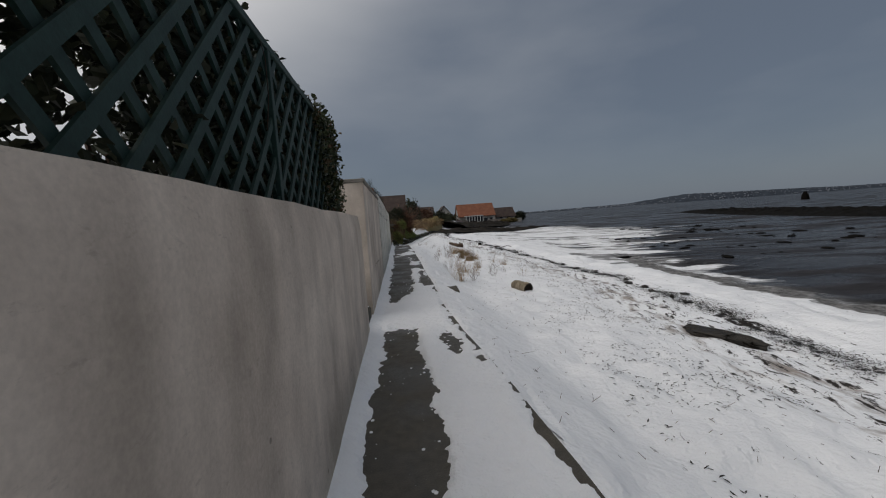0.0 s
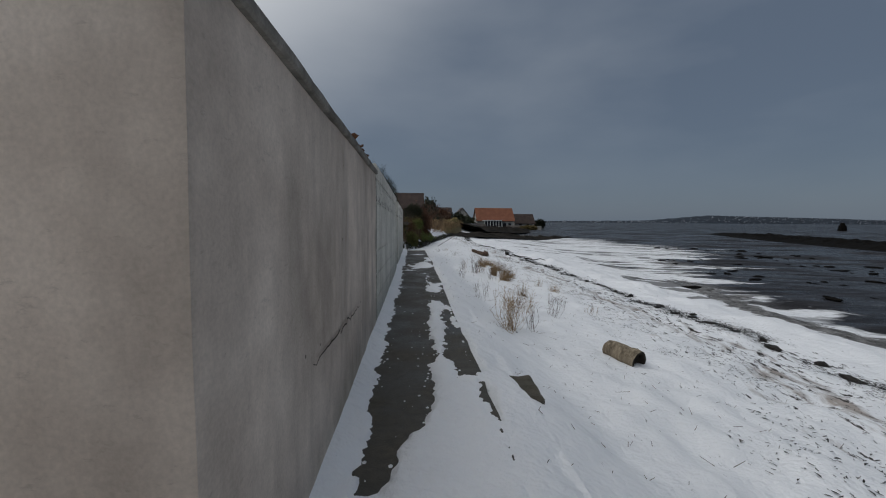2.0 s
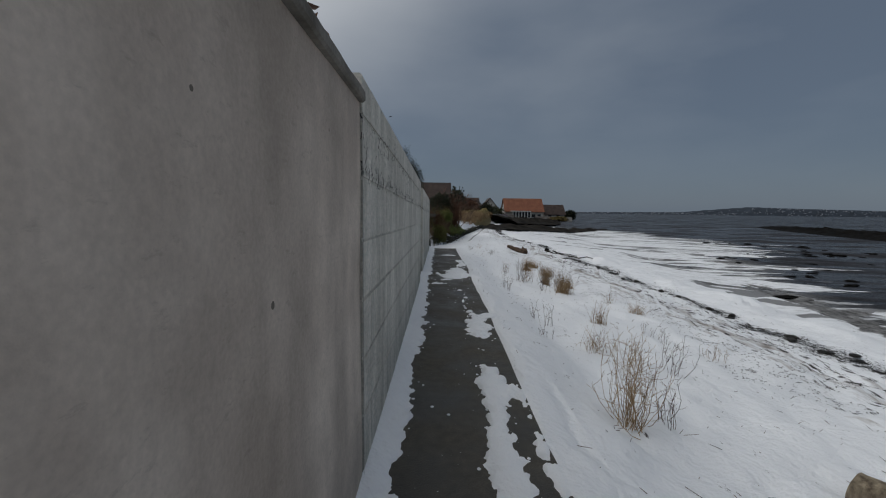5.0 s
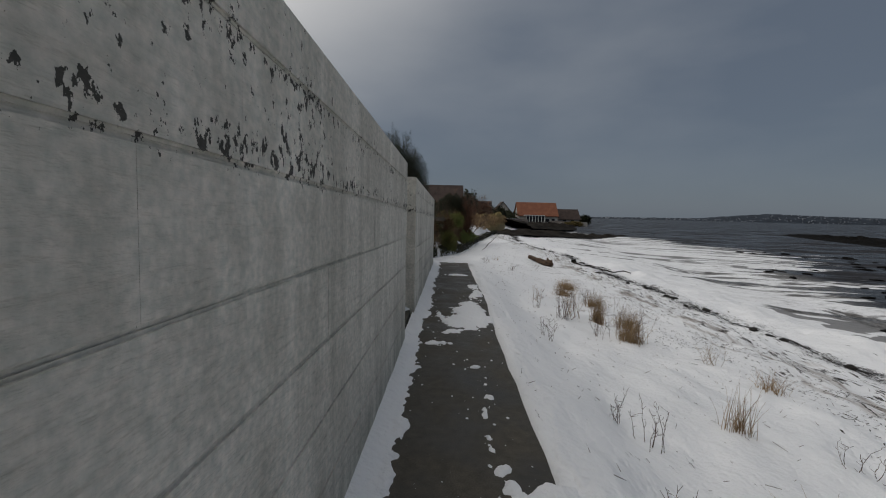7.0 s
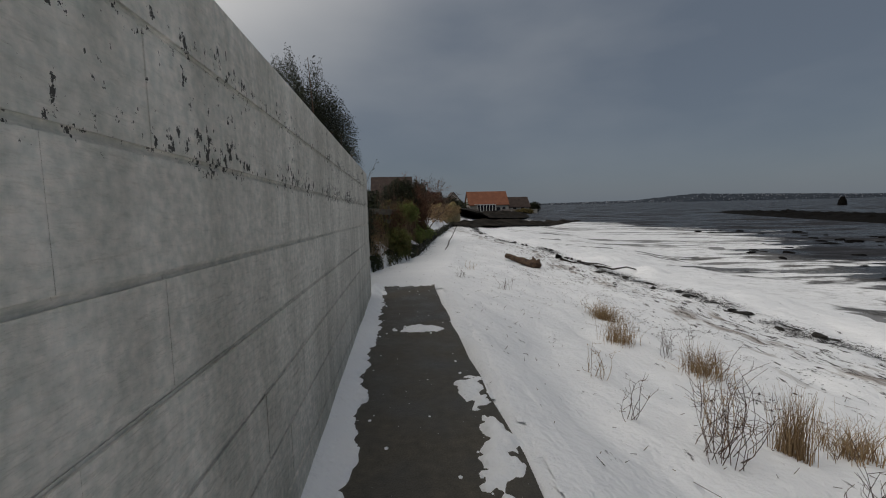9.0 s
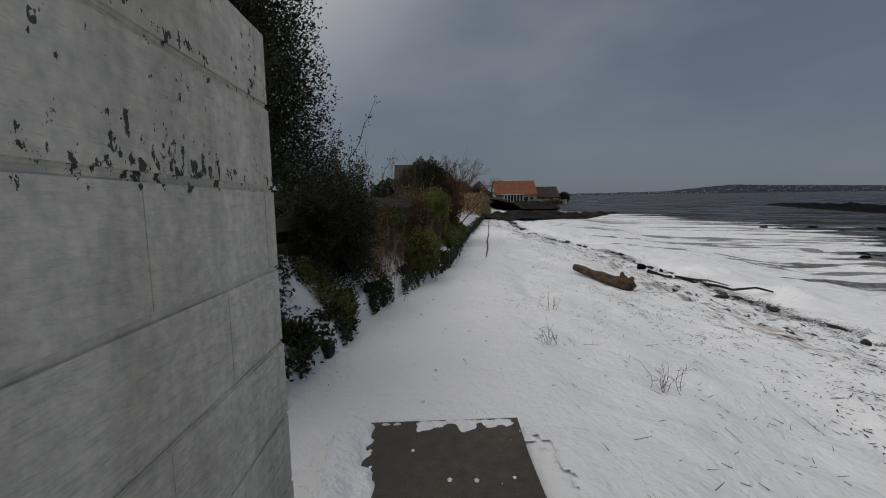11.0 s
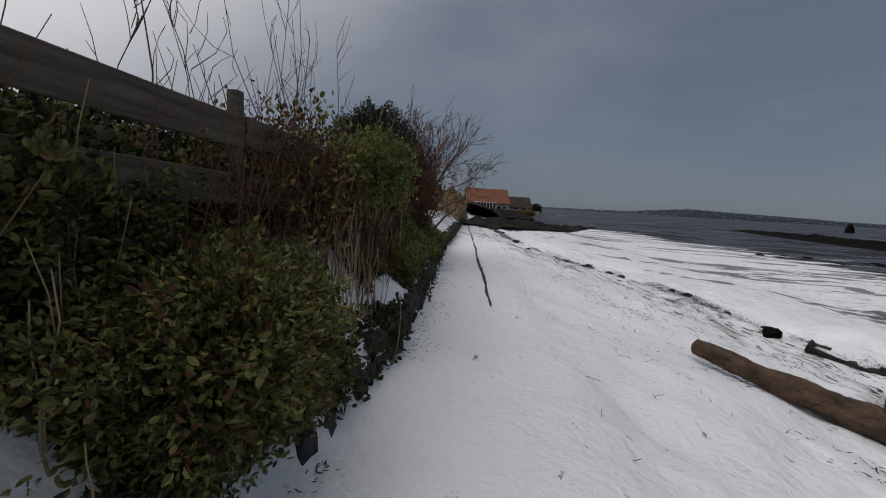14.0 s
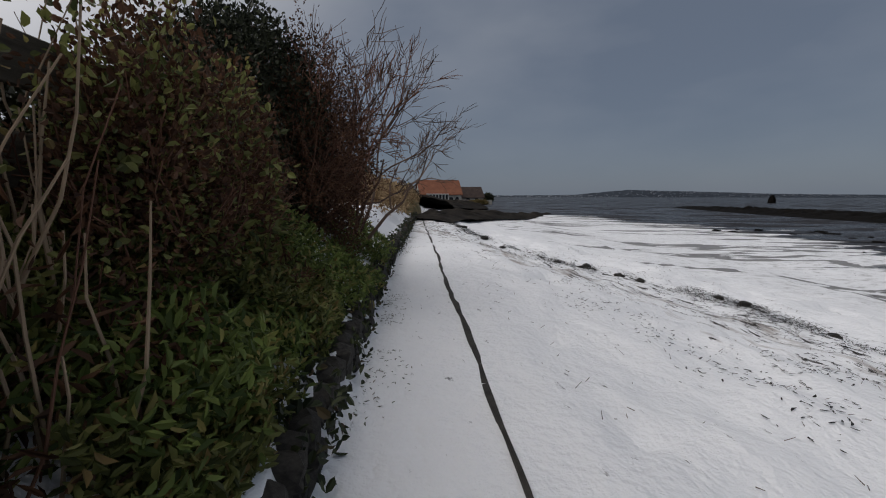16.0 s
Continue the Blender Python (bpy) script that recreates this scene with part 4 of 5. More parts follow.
# leaf litter blown along the foot of the low wall
rl = np.random.default_rng(58)
ly = rl.uniform(24.3, 40, 1900)
lx = bank_line(ly) + 0.05 + np.abs(rl.normal(size=1900)) * 0.13
ok = soft_noise(lx, ly, 0.45, 59) > 0.0
lx, ly = lx[ok], ly[ok]
v, f = leaf_mesh(np.stack([lx, ly, land(lx, ly) + 0.008], 1), 0.027, 0.14, 0, 59)
v = v.reshape(-1, 6, 3)
v[:, 1:, 2] = v[:, :1, 2] + (v[:, 1:, 2] - v[:, :1, 2]) * 0.3
tagged(piece("leaf_litter", v.reshape(-1, 3).tolist(), f.tolist(), M_IVY), "dead dark leaves scattered on snow below the wall", "litter", kind="stuff")

# kerb of the lower path
kv, kf = [], []
ky = np.arange(27.4, 60, 0.12)
for i, y in enumerate(ky):
    x, w = float(kerb_line(y)) + 0.020 * float(soft_noise(y, 0.0, 0.8, 61)) + 0.010 * float(soft_noise(y, 0.0, 0.23, 64)), min(0.016, 0.004 + 0.010 * i * 0.12) * (1 + 0.7 * float(soft_noise(y, 0.0, 0.17, 62))) + 0.004
    z = float(land(x, y)) - 0.024 * max(0.0, float(soft_noise(y, 0.0, 0.33, 63)))
    kv += [(x - w, y, z - 0.03), (x - w * 0.8, y, z + 0.018), (x + w * 0.8, y, z + 0.018), (x + w, y, z - 0.03)]
    if i:
        a = 4 * i
        kf += [(a - 4, a - 3, a + 1, a), (a - 3, a - 2, a + 2, a + 1), (a - 2, a - 1, a + 3, a + 2)]
tagged(piece("kerb", kv, kf, M_STONE), "dark stone kerb edge showing through the snow", "kerb", kind="structure")


# ---- fence on the bank ----
def fence_x(y):
    return -0.40 + (0.30 if y < 25.4 else 0.172) * (y - 25.4)


def post_fence():
    f = tagged(new("fence"), "weathered grey-brown timber post and board fence", "fence")
    posts = [18.6, 20.3, 22.0, 23.7, 25.4, 27.3, 29.2]

    def top(y):
        return 1.23 - 0.035 * (y - 21.8) if y < 25.4 else 1.10
    for i, y in enumerate(posts):
        ob = part("post", box_bm(-0.027, 0.027, -0.027, 0.027, 0.0, top(y) + 0.11, 0.004), M_FENCE, f)
        ob.matrix_basis = pose(fence_x(y), y, 0.0, rs.normal() * 0.8, rs.normal() * 0.8, -16 if y < 25.4 else -10)
    for a, b in zip(posts[:-1], posts[1:]):
        turn = math.degrees(math.atan2(fence_x(b) - fence_x(a), b - a))
        tip = math.degrees(math.atan2(top(b) - top(a), b - a))
        for drop in (0.0, 0.265, 0.53):
            bm = box_bm(0.029, 0.054, 0, math.hypot(b - a, fence_x(b) - fence_x(a)) - 0.004, -0.14, 0.0, 0.004)
            ob = part("board", bm, M_FENCE, f)
            ob.matrix_basis = pose(fence_x(a), a, top(a) - drop + rs.normal() * 0.006, tip, 0, -turn)
    return f


post_fence()


# ---- plants on the bank ----
def bush(name, label, centre, radii, n, size, mat, seed, wide=0.34, inner=0.35, lump=0.3, flat=-1.0, twigs=40, wood_mat=None, spread=1.0, extra=(), up=0.2, category="shrub", thick=0.012):
    r = np.random.default_rng(seed)
    pts, d = shell_points(n, centre, radii, seed, inner, lump, flat)
    sets = [("foliage", leaf_mesh(pts, size, wide, 0.0, seed + 1, up, d), mat)]
    for nm, cnt, sz, mt in extra:
        p2, d2 = shell_points(cnt, centre, radii, seed + 9, inner, lump, flat)
        sets.append((nm, leaf_mesh(p2, sz, wide, 0.0, seed + 5, up, d2), mt))
    wood = []
    foot = np.array([centre[0] - 0.2 * radii[0], centre[1], 0.0])
    foot[2] = float(land(foot[0], foot[1])) - 0.02
    for i in range(twigs):
        q = r.normal(size=3)
        q /= np.linalg.norm(q)
        q[2] = abs(q[2]) * 0.9 - 0.25
        tip = np.array(centre) + q * np.array(radii) * r.uniform(0.85, 1.12) * spread
        wood.append(stem(foot + r.normal(size=3) * np.array([0.12, 0.2, 0]) * radii[0], tip, thick, 0.002, 0.10, 6, r))
        for k in range(3):
            m = wood[-1 - k][r.integers(2, 5)][0] if k == 0 else m
            wood.append(stem(m, m + (tip - m) * 0.5 + r.normal(size=3) * 0.16 * min(radii), thick * 0.35, 0.0015, 0.12, 4, r))
    return plant(name, label, category, sets, wood, wood_mat or M_TWIG)


def sprays(n, centre, radii, up, seed, leaf, mat_leaf, length=0.5):
    """Long shoots that stand out of a shrub, with small leaves along them."""
    r = np.random.default_rng(seed)
    lines, pts = [], []
    for i in range(n):
        a = np.array(centre) + r.normal(size=3) * np.array(radii) * 0.5
        b = a + np.array([r.normal() * 0.25, r.normal() * 0.35, up * r.uniform(0.6, 1.2)]) * length
        ln = stem(a, b, 0.006, 0.0015, 0.06, 7, r)
        lines.append(ln)
        for p, _ in ln:
            pts += [np.array(p) + r.normal(size=3) * 0.025 for _ in range(9)]
    return lines, np.array(pts)


bush("evergreen_tree", "tall dark evergreen overhanging the timber fence", (-1.43, 20.42, 1.62), (0.67, 0.80, 1.45), 150000, 0.019, M_DARKLEAF, 31, 0.3, 0.15, 0.34, -0.32, 22, None, 1.0, (), 0.2, "tree", 0.010)
rb = np.random.default_rng(33)
by_ = np.concatenate([rb.uniform(18.9, 29.3, 115000), rb.uniform(19.5, 21.9, 60000)])
bx_ = np.array([fence_x(q) for q in by_]) - rb.uniform(0.08, 0.75, len(by_))
bz_ = (1.08 + 1.7 * (1 - step_up(20.9, 22.0, by_)) * step_up(19.0, 20.1, by_) + 0.10 * soft_noise(bx_, by_, 0.5, 34)) * rb.uniform(0, 1, len(by_)) ** 0.65
plant("garden_hedge", "dark dense evergreen hedge behind the timber fence", "hedge", [("foliage", leaf_mesh(np.stack([bx_, by_, bz_], 1), 0.034, 0.34, 0.0, 35), M_DARKLEAF)], [stem((fence_x(q) - 0.4, q, -0.05), (fence_x(q) - 0.35 + rb.normal() * 0.1, q + rb.normal() * 0.2, 0.95), 0.02, 0.004, 0.1, 5, rb) for q in np.arange(19, 29.2, 0.25)], M_TWIG)
# the paler leaf set puts light on the shrub into its colour
ct = bush("cotoneaster", "spreading dark small-leaved shrub on the bank", (-1.14, 22.66, 0.74), (0.46, 0.80, 0.70), 80000, 0.019, M_DARKLEAF, 41, 0.42, 0.2, 0.55, -1.0, 90, None, 1.15, (("sunlit_leaf", 12000, 0.019, M_IVY),))
bush("brown_shrub", "dark reddish-brown leafless thicket by the wall end", (-1.36, 19.95, 1.45), (0.30, 0.60, 0.75), 9000, 0.022, M_BROWNLEAF, 37, 0.3, 0.1, 0.4, -1, 60, M_TWIG, 1.15, (("dark_leaf", 16000, 0.028, M_DARKLEAF),), 0.3, "shrub", 0.0026)
sl, sp = sprays(46, (-1.14, 22.5, 1.10), (0.55, 1.0, 0.25), 1.0, 43, 0.03, M_DARKLEAF, 0.56)
for ln in sl:
    piece("shoot", *tubes([ln], 4), M_TWIG, ct)
v, f = leaf_mesh(sp, 0.020, 0.42, 0.0, 44)
piece("shoot_leaves", v.tolist(), f.tolist(), M_DARKLEAF, ct)


def ground_cover(name, label, y0, y1, depth0, depth1, n, size, mat, seed, hgt=0.16, wide=0.2, hang=0.0, keep_out=0.1):
    r = np.random.default_rng(seed)
    y = r.uniform(y0, y1, n)
    b = r.uniform(depth0, depth1, n)
    x = bank_line(y) - b
    ok = soft_noise(x, y, 0.28, seed) + 0.6 * soft_noise(x, y, 0.09, seed + 1) > keep_out - 0.35
    x, y, b = x[ok], y[ok], b[ok]
    z = land(np.minimum(x, bank_line(y) - 0.06), y) + hgt * r.uniform(0, 1, len(x)) ** 0.8 * (0.6 + 0.5 * soft_noise(x, y, 0.5, seed + 2))
    z = np.where(b < 0.06, z - hang * r.uniform(0, 1, len(x)), z)
    v, f = leaf_mesh(np.stack([x, y, z], 1), size, wide, 0.25 if hang else 0.0, seed + 4, 0.3)
    return tagged(piece(name, v.tolist(), f.tolist(), mat), label, "ground cover", kind="stuff")


ground_cover("ivy_cover", "dark ivy hanging over the snowy bank edge", 20.5, 26.2, -0.04, 0.16, 11500, 0.048, M_IVY, 61, 0.08, 0.22, 0.34, 0.26)
ground_cover("ivy_cover", "dark ivy and dead twigs over snow", 19.3, 21.4, -0.05, 1.1, 15000, 0.040, M_IVY, 69, 0.12, 0.26, 0.12, 0.30)
ground_cover("ivy_cover", "dark ivy and twigs over the rubble wall", 26.2, 44, -0.08, 0.14, 6500, 0.050, M_IVY, 60, 0.10, 0.26, 0.34, 0.34)
ground_cover("leaf_cover", "green strap-leaved ground cover on the bank", 20.2, 21.9, -0.03, 0.46, 6800, 0.038, M_MIXLEAF, 62, 0.18, 0.14, 0.16, 0.34)
ground_cover("leaf_cover", "dark ivy leaves on the snowy bank", 19.6, 24.4, 0.12, 1.1, 3600, 0.040, M_IVY, 63, 0.08, 0.24, 0.0, 0.50)
ground_cover("leaf_cover", "dense green ground cover on the bank", 24.35, 25.4, -0.02, 0.66, 24000, 0.034, M_MIXLEAF, 64, 0.28, 0.24, 0.16, 0.10)
ground_cover("leaf_cover", "green leaf mound beside the low wall", 26.4, 27.05, 0.28, 0.85, 17000, 0.032, M_MIXLEAF, 57, 0.26, 0.2, 0.0, 0.12)
ground_cover("leaf_cover", "dark ivy and dead leaves in the snow", 20.4, 22.5, 0.34, 1.15, 7500, 0.036, M_IVY, 55, 0.10, 0.22, 0.0, 0.40)
ground_cover("leaf_cover", "few dark leaves on the snowy bank", 25.3, 27.1, -0.05, 0.6, 4500, 0.042, M_IVY, 67, 0.09, 0.30, 0.3, 0.46)
ground_cover("leaf_cover", "thick green strap leaves on the bank", 27.15, 29.0, 0.07, 0.95, 40000, 0.044, M_MIXLEAF, 65, 0.36, 0.17, 0.0, 0.16)
ground_cover("leaf_cover", "fresh green strap leaves among older ones", 27.15, 29.0, 0.07, 0.95, 12000, 0.046, M_GREENLEAF, 68, 0.40, 0.17, 0.0, 0.22)
ground_cover("leaf_cover", "withered brown leaves and stems on the bank", 26.9, 29.5, 0.2, 1.0, 7000, 0.05, M_BROWNLEAF, 58, 0.5, 0.08, 0.0, 0.2)
ground_cover("leaf_cover", "green leaf cover below the dome bush", 29.0, 32.5, -0.03, 0.6, 9000, 0.060, M_GREENLEAF, 66, 0.22, 0.16, 0.1, 0.25)


def stalk_clump(name, label, cy, back, n, h, spread, mat, seed, r0=0.008, lean=0.15, foot_r=0.12):
    r = np.random.default_rng(seed)
    lines = []
    for i in range(n):
        y = cy + r.normal() * spread
        x = float(bank_line(y)) - back + r.normal() * foot_r
        z = float(land(x, y)) - 0.02
        hh = h * r.uniform(0.5, 1.15)
        tip = (x + r.normal() * lean * hh, y + r.normal() * lean * hh, z + hh)
        lines.append(stem((x, y, z), tip, r0 * r.uniform(0.6, 1.2), r0 * 0.35, 0.03, 5, r))
    if n > 200:
        return tagged(piece(name, *tubes(lines, 5), mat), label, "plant stems", kind="stuff")
    top = tagged(new(name), label, "plant stems")
    for ln in lines:
        side = []
        if name == "tall_twigs":
            for k in range(9):
                p = ln[int(r.integers(2, 5))][0] + (np.array(ln[-1][0]) - ln[-2][0]) * r.uniform(-0.8, 0.2)
                side.append(stem(p, p + np.array([r.normal() * 0.07, r.normal() * 0.09, r.uniform(0.08, 0.26)]), r0 * 0.45, 0.0012, 0.1, 4, r))
        stalk = piece("stalk", *tubes([ln], 5), mat, top)
        for twig in side:
            piece("twig", *tubes([twig], 4), mat, stalk)
    return top


bush("honeysuckle", "green leafy climber heaped over the low wall", (-0.25, 24.86, 0.26), (0.36, 0.50, 0.27), 50000, 0.026, M_MIXLEAF, 71, 0.25, 0.3, 0.5, -1, 60, M_STALK, 1.05, (("withered_leaf", 9000, 0.03, M_BROWNLEAF), ("green_leaf", 10000, 0.031, M_GREENLEAF),))
bush("ivy_mound", "olive-green leafy climber heaped against the fence", (-0.72, 24.72, 0.54), (0.27, 0.62, 0.42), 26000, 0.03, M_MIXLEAF, 75, 0.3, 0.3, 0.35, -1, 30, None, 1.0, (("dark_leaf", 8000, 0.03, M_IVY),))
bush("brown_shrub", "rust-brown twiggy shrub with withered leaves", (-0.30, 26.3, 0.80), (0.42, 0.85, 0.50), 5000, 0.026, M_BROWNLEAF, 81, 0.3, 0.1, 0.4, -1, 210, M_REDTWIG, 1.15, (("green_leaf", 3000, 0.04, M_MIXLEAF),), 0.4, "shrub", 0.006)
bush("brown_shrub", "tangle of rust-brown dead stems by the fence", (-0.80, 23.9, 0.62), (0.30, 0.55, 0.42), 3000, 0.030, M_BROWNLEAF, 85, 0.3, 0.1, 0.4, -1, 150, M_REDTWIG, 1.1, (), 0.4, "shrub", 0.005)
bush("brown_shrub", "thicket of dark brown twigs before the fence", (0.22, 28.6, 0.78), (0.30, 0.75, 0.56), 7000, 0.026, M_BROWNLEAF, 87, 0.3, 0.1, 0.4, -1, 200, M_REDTWIG, 1.15, (("green_leaf", 2500, 0.04, M_MIXLEAF),), 0.4, "shrub", 0.006)
bush("brown_shrub", "brown twigs with olive leaves crowding the fence", (-0.50, 25.65, 0.66), (0.26, 0.75, 0.36), 4000, 0.019, M_MIXLEAF, 83, 0.3, 0.1, 0.4, -1, 170, M_REDTWIG, 1.12, (("withered_leaf", 8000, 0.019, M_BROWNLEAF),), 0.4, "shrub", 0.0042)
stalk_clump("pale_stalks", "cut pale woody stalks standing in snow", 25.95, 0.30, 58, 0.62, 0.20, M_STALK, 91, 0.0052, 0.14)
stalk_clump("pale_stalks", "cut pale woody stalks under a laurel", 27.3, 0.58, 60, 0.66, 0.11, M_STALK, 92, 0.0062, 0.22)
stalk_clump("pale_stalks", "pale broken stalks near the fence", 24.08, 0.30, 40, 0.48, 0.13, M_STALK, 93, 0.005, 0.14)
stalk_clump("dry_reeds", "thick stand of tan dry stems on the bank", 23.25, 0.30, 190, 0.78, 0.24, M_GRASS, 98, 0.0036, 0.16)
stalk_clump("dry_reeds", "tan dry stems among green leaves", 24.3, 0.55, 90, 0.60, 0.30, M_STALK, 99, 0.0034, 0.16)
stalk_clump("dead_stems", "thin brown dead stems above the bank", 25.9, 0.45, 140, 0.95, 0.9, M_REDTWIG, 94, 0.0035, 0.2)
stalk_clump("tall_twigs", "tall thin bare twigs above the fence", 24.0, 0.62, 4, 1.35, 0.18, M_TWIG, 95, 0.005, 0.06)
stalk_clump("tall_twigs", "tall thin bare twigs above the fence", 26.0, 0.62, 22, 1.35, 0.6, M_TWIG, 96, 0.0045, 0.16)
stalk_clump("teasel_stalks", "tall dry seed-headed stalks by the bank", 27.8, 0.74, 10, 1.2, 0.14, M_STALK, 97, 0.0045, 0.12)
bush("laurel_shrub", "glossy green broad-leaved shrub on the bank", (0.18, 26.58, 0.95), (0.27, 0.36, 0.27), 13000, 0.028, M_GREENLEAF, 101, 0.20, 0.3, 0.45, -0.8, 14, None, 1.0, (("olive_leaf", 9000, 0.028, M_MIXLEAF),), 0.5, "shrub", 0.005)
bush("brown_shrub", "dark brown tangled twigs leaning on the fence", (0.22, 27.95, 0.74), (0.22, 0.45, 0.50), 9000, 0.022, M_BROWNLEAF, 89, 0.3, 0.1, 0.4, -0.6, 130, M_REDTWIG, 1.15, (("olive_leaf", 3500, 0.03, M_MIXLEAF),), 0.4, "shrub", 0.004)
bush("ivy_bush", "large dark domed ivy bush", (-0.10, 30.3, 1.05), (0.80, 0.85, 1.22), 52000, 0.034, M_DARKLEAF, 111, 0.36, 0.6, 0.10, -1, 40, None, 1.06)
bush("thorn_shrub", "dense reddish-brown leafless thorn shrub", (0.40, 30.4, 0.92), (0.62, 0.9, 1.08), 38000, 0.024, M_BROWNLEAF, 121, 0.3, 0.3, 0.36, -1, 300, M_REDTWIG, 1.16, (), 0.3, "shrub", 0.006)


def bare_tree(name, label, base, h, spread, seed, n=26, mat=None):
    r = np.random.default_rng(seed)
    limbs = []

    def grow(p, d, ln, rad, depth, lines):
        q = p + d * ln
        lines.append(stem(p, q, rad, rad * 0.6, 0.06, 5, r))
        if depth == 0:
            return
        for _ in range(3 if depth > 1 else 4):
            e = d + r.normal(size=3) * spread
            e[2] += 0.05
            e /= np.linalg.norm(e)
            grow(p + d * ln * r.uniform(0.45, 1.0), e, ln * r.uniform(0.5, 0.75), max(rad * 0.55, 0.0036), depth - 1, lines)

    for i in range(5):
        limbs.append([])
        d = np.array([r.normal() * 0.35 + 0.18, r.normal() * 0.3, 1.0])
        d /= np.linalg.norm(d)
        grow(np.array(base, float) + r.normal(size=3) * [0.1, 0.15, 0], d, h * 0.40, 0.024, 4, limbs[-1])
    top = tagged(new(name), label, "tree")
    for lines in limbs:
        piece("branch", *tubes(lines, 4), mat or M_TWIG, top)
    return top


bare_tree("bare_tree", "leafless reddish-brown small tree on the bank", (0.62, 31.0, 0.0), 3.2, 0.42, 131, mat=M_REDTWIG)
bare_tree("bare_tree", "leafless twiggy small tree beside the path", (0.84, 31.2, 0.0), 3.0, 0.42, 132)

# plants showing over the block walls
for i, (x, y, z, h) in enumerate(((-0.75, 16.6, 1.2, 0.9), (-0.8, 18.4, 1.2, 0.75), (-0.8, 8.6, 1.3, 0.55))):
    r = np.random.default_rng(140 + i)
    ln = [stem((x + r.normal() * 0.1, y + r.normal() * 0.25, 0.0), (x + r.normal() * 0.2, y + r.normal() * 0.4, z + h * r.uniform(0.4, 1)), 0.008, 0.002, 0.04, 6, r) for _ in range(26)]
    pts = np.array([np.array(p) + r.normal(size=3) * 0.03 for l in ln for p, _ in l[3:] for _ in range(3)])
    plant("wall_shrub", "dark twiggy shrub showing above the wall", "shrub", [("foliage", leaf_mesh(pts, 0.026, 0.35, 0, 150 + i), M_DARKLEAF)], ln, M_TWIG)
for i, y in enumerate((6.55, 6.95, 7.3, 7.55)):
    r = np.random.default_rng(160 + i)
    pts = np.array([WALL_X - 0.08, y, 1.72]) + r.normal(size=(70, 3)) * [0.03, 0.05, 0.03]
    plant("wall_plant", "small withered plant rooted in the wall coping", "plant", [("foliage", leaf_mesh(pts, 0.05, 0.4, 0, 170 + i), M_BROWNLEAF)], [stem((WALL_X - 0.08, y, 1.66), (WALL_X - 0.06, y + r.normal() * 0.05, 1.80), 0.005, 0.002, 0.1, 4, r) for _ in range(5)], M_TWIG)


# ---- beach: grasses, driftwood, stones, weed ----
def tuft(x, y, h, n, spread, mat, seed, label, name="grass_tuft", thin=0.0026):
    r = np.random.default_rng(seed)
    lines = []
    for i in range(n):
        bx, by = x + r.normal() * spread * 0.35, y + r.normal() * spread * 0.35
        z = float(land(bx, by)) - 0.02
        a, hh = r.uniform(0, 6.28), h * r.uniform(0.35, 1.1)
        lean = r.uniform(0.05, 0.75) * spread * 1.3
        pts = []
        for k in range(5):
            t = k / 4
            pts.append((np.array([bx + math.cos(a) * lean * t ** 1.7, by + math.sin(a) * lean * t ** 1.7, z + hh * (t - 0.28 * t ** 3 * (lean > 0.14))]), thin * (1 - 0.8 * t)))
        lines.append(pts)
    return tagged(piece(name, *tubes(lines, 3), mat), label, "grass", "grass tufts on the beach")


def twig_tuft(x, y, h, n, spread, mat, seed, label):
    """Upright dead stems with short side twigs."""
    r = np.random.default_rng(seed)
    lines = []
    for i in range(n):
        bx, by = x + r.normal() * spread * 0.4, y + r.normal() * spread * 0.4
        foot = np.array([bx, by, float(land(bx, by)) - 0.02])
        tip = foot + np.array([r.normal() * 0.22, r.normal() * 0.22, 1.0]) * h * r.uniform(0.45, 1.1)
        main = stem(foot, tip, 0.0030, 0.0013, 0.10, 6, r)
        lines.append(main)
        for k in range(4):
            p = main[r.integers(2, 6)][0]
            lines.append(stem(p, p + np.array([r.normal() * 0.4, r.normal() * 0.4, r.uniform(0.1, 0.7)]) * h * 0.30, 0.0018, 0.0010, 0.12, 4, r))
    return tagged(piece("grass_tuft", *tubes(lines, 3), mat), label, "grass", "grass tufts on the beach")


TAN, THIN = "tuft of dry tan grass standing in snow", "sparse dry brown stalks standing in snow"
for i, (x, y, h, n, s) in enumerate((
        (3.0, 16.2, 0.32, 110, 0.17), (2.86, 17.42, 0.34, 130, 0.18), (2.5, 18.3, 0.40, 110, 0.17), (2.93, 19.55, 0.30, 190, 0.20), (2.48, 16.16, 0.46, 110, 0.11),
        (2.64, 15.26, 0.52, 150, 0.16), (3.63, 13.88, 0.26, 50, 0.14), (2.47, 12.76, 0.42, 40, 0.12), (1.86, 11.24, 0.36, 36, 0.20))):
    tuft(x, y, h, int(n * 1.7), s * 1.35, M_GRASS, 200 + i, TAN)
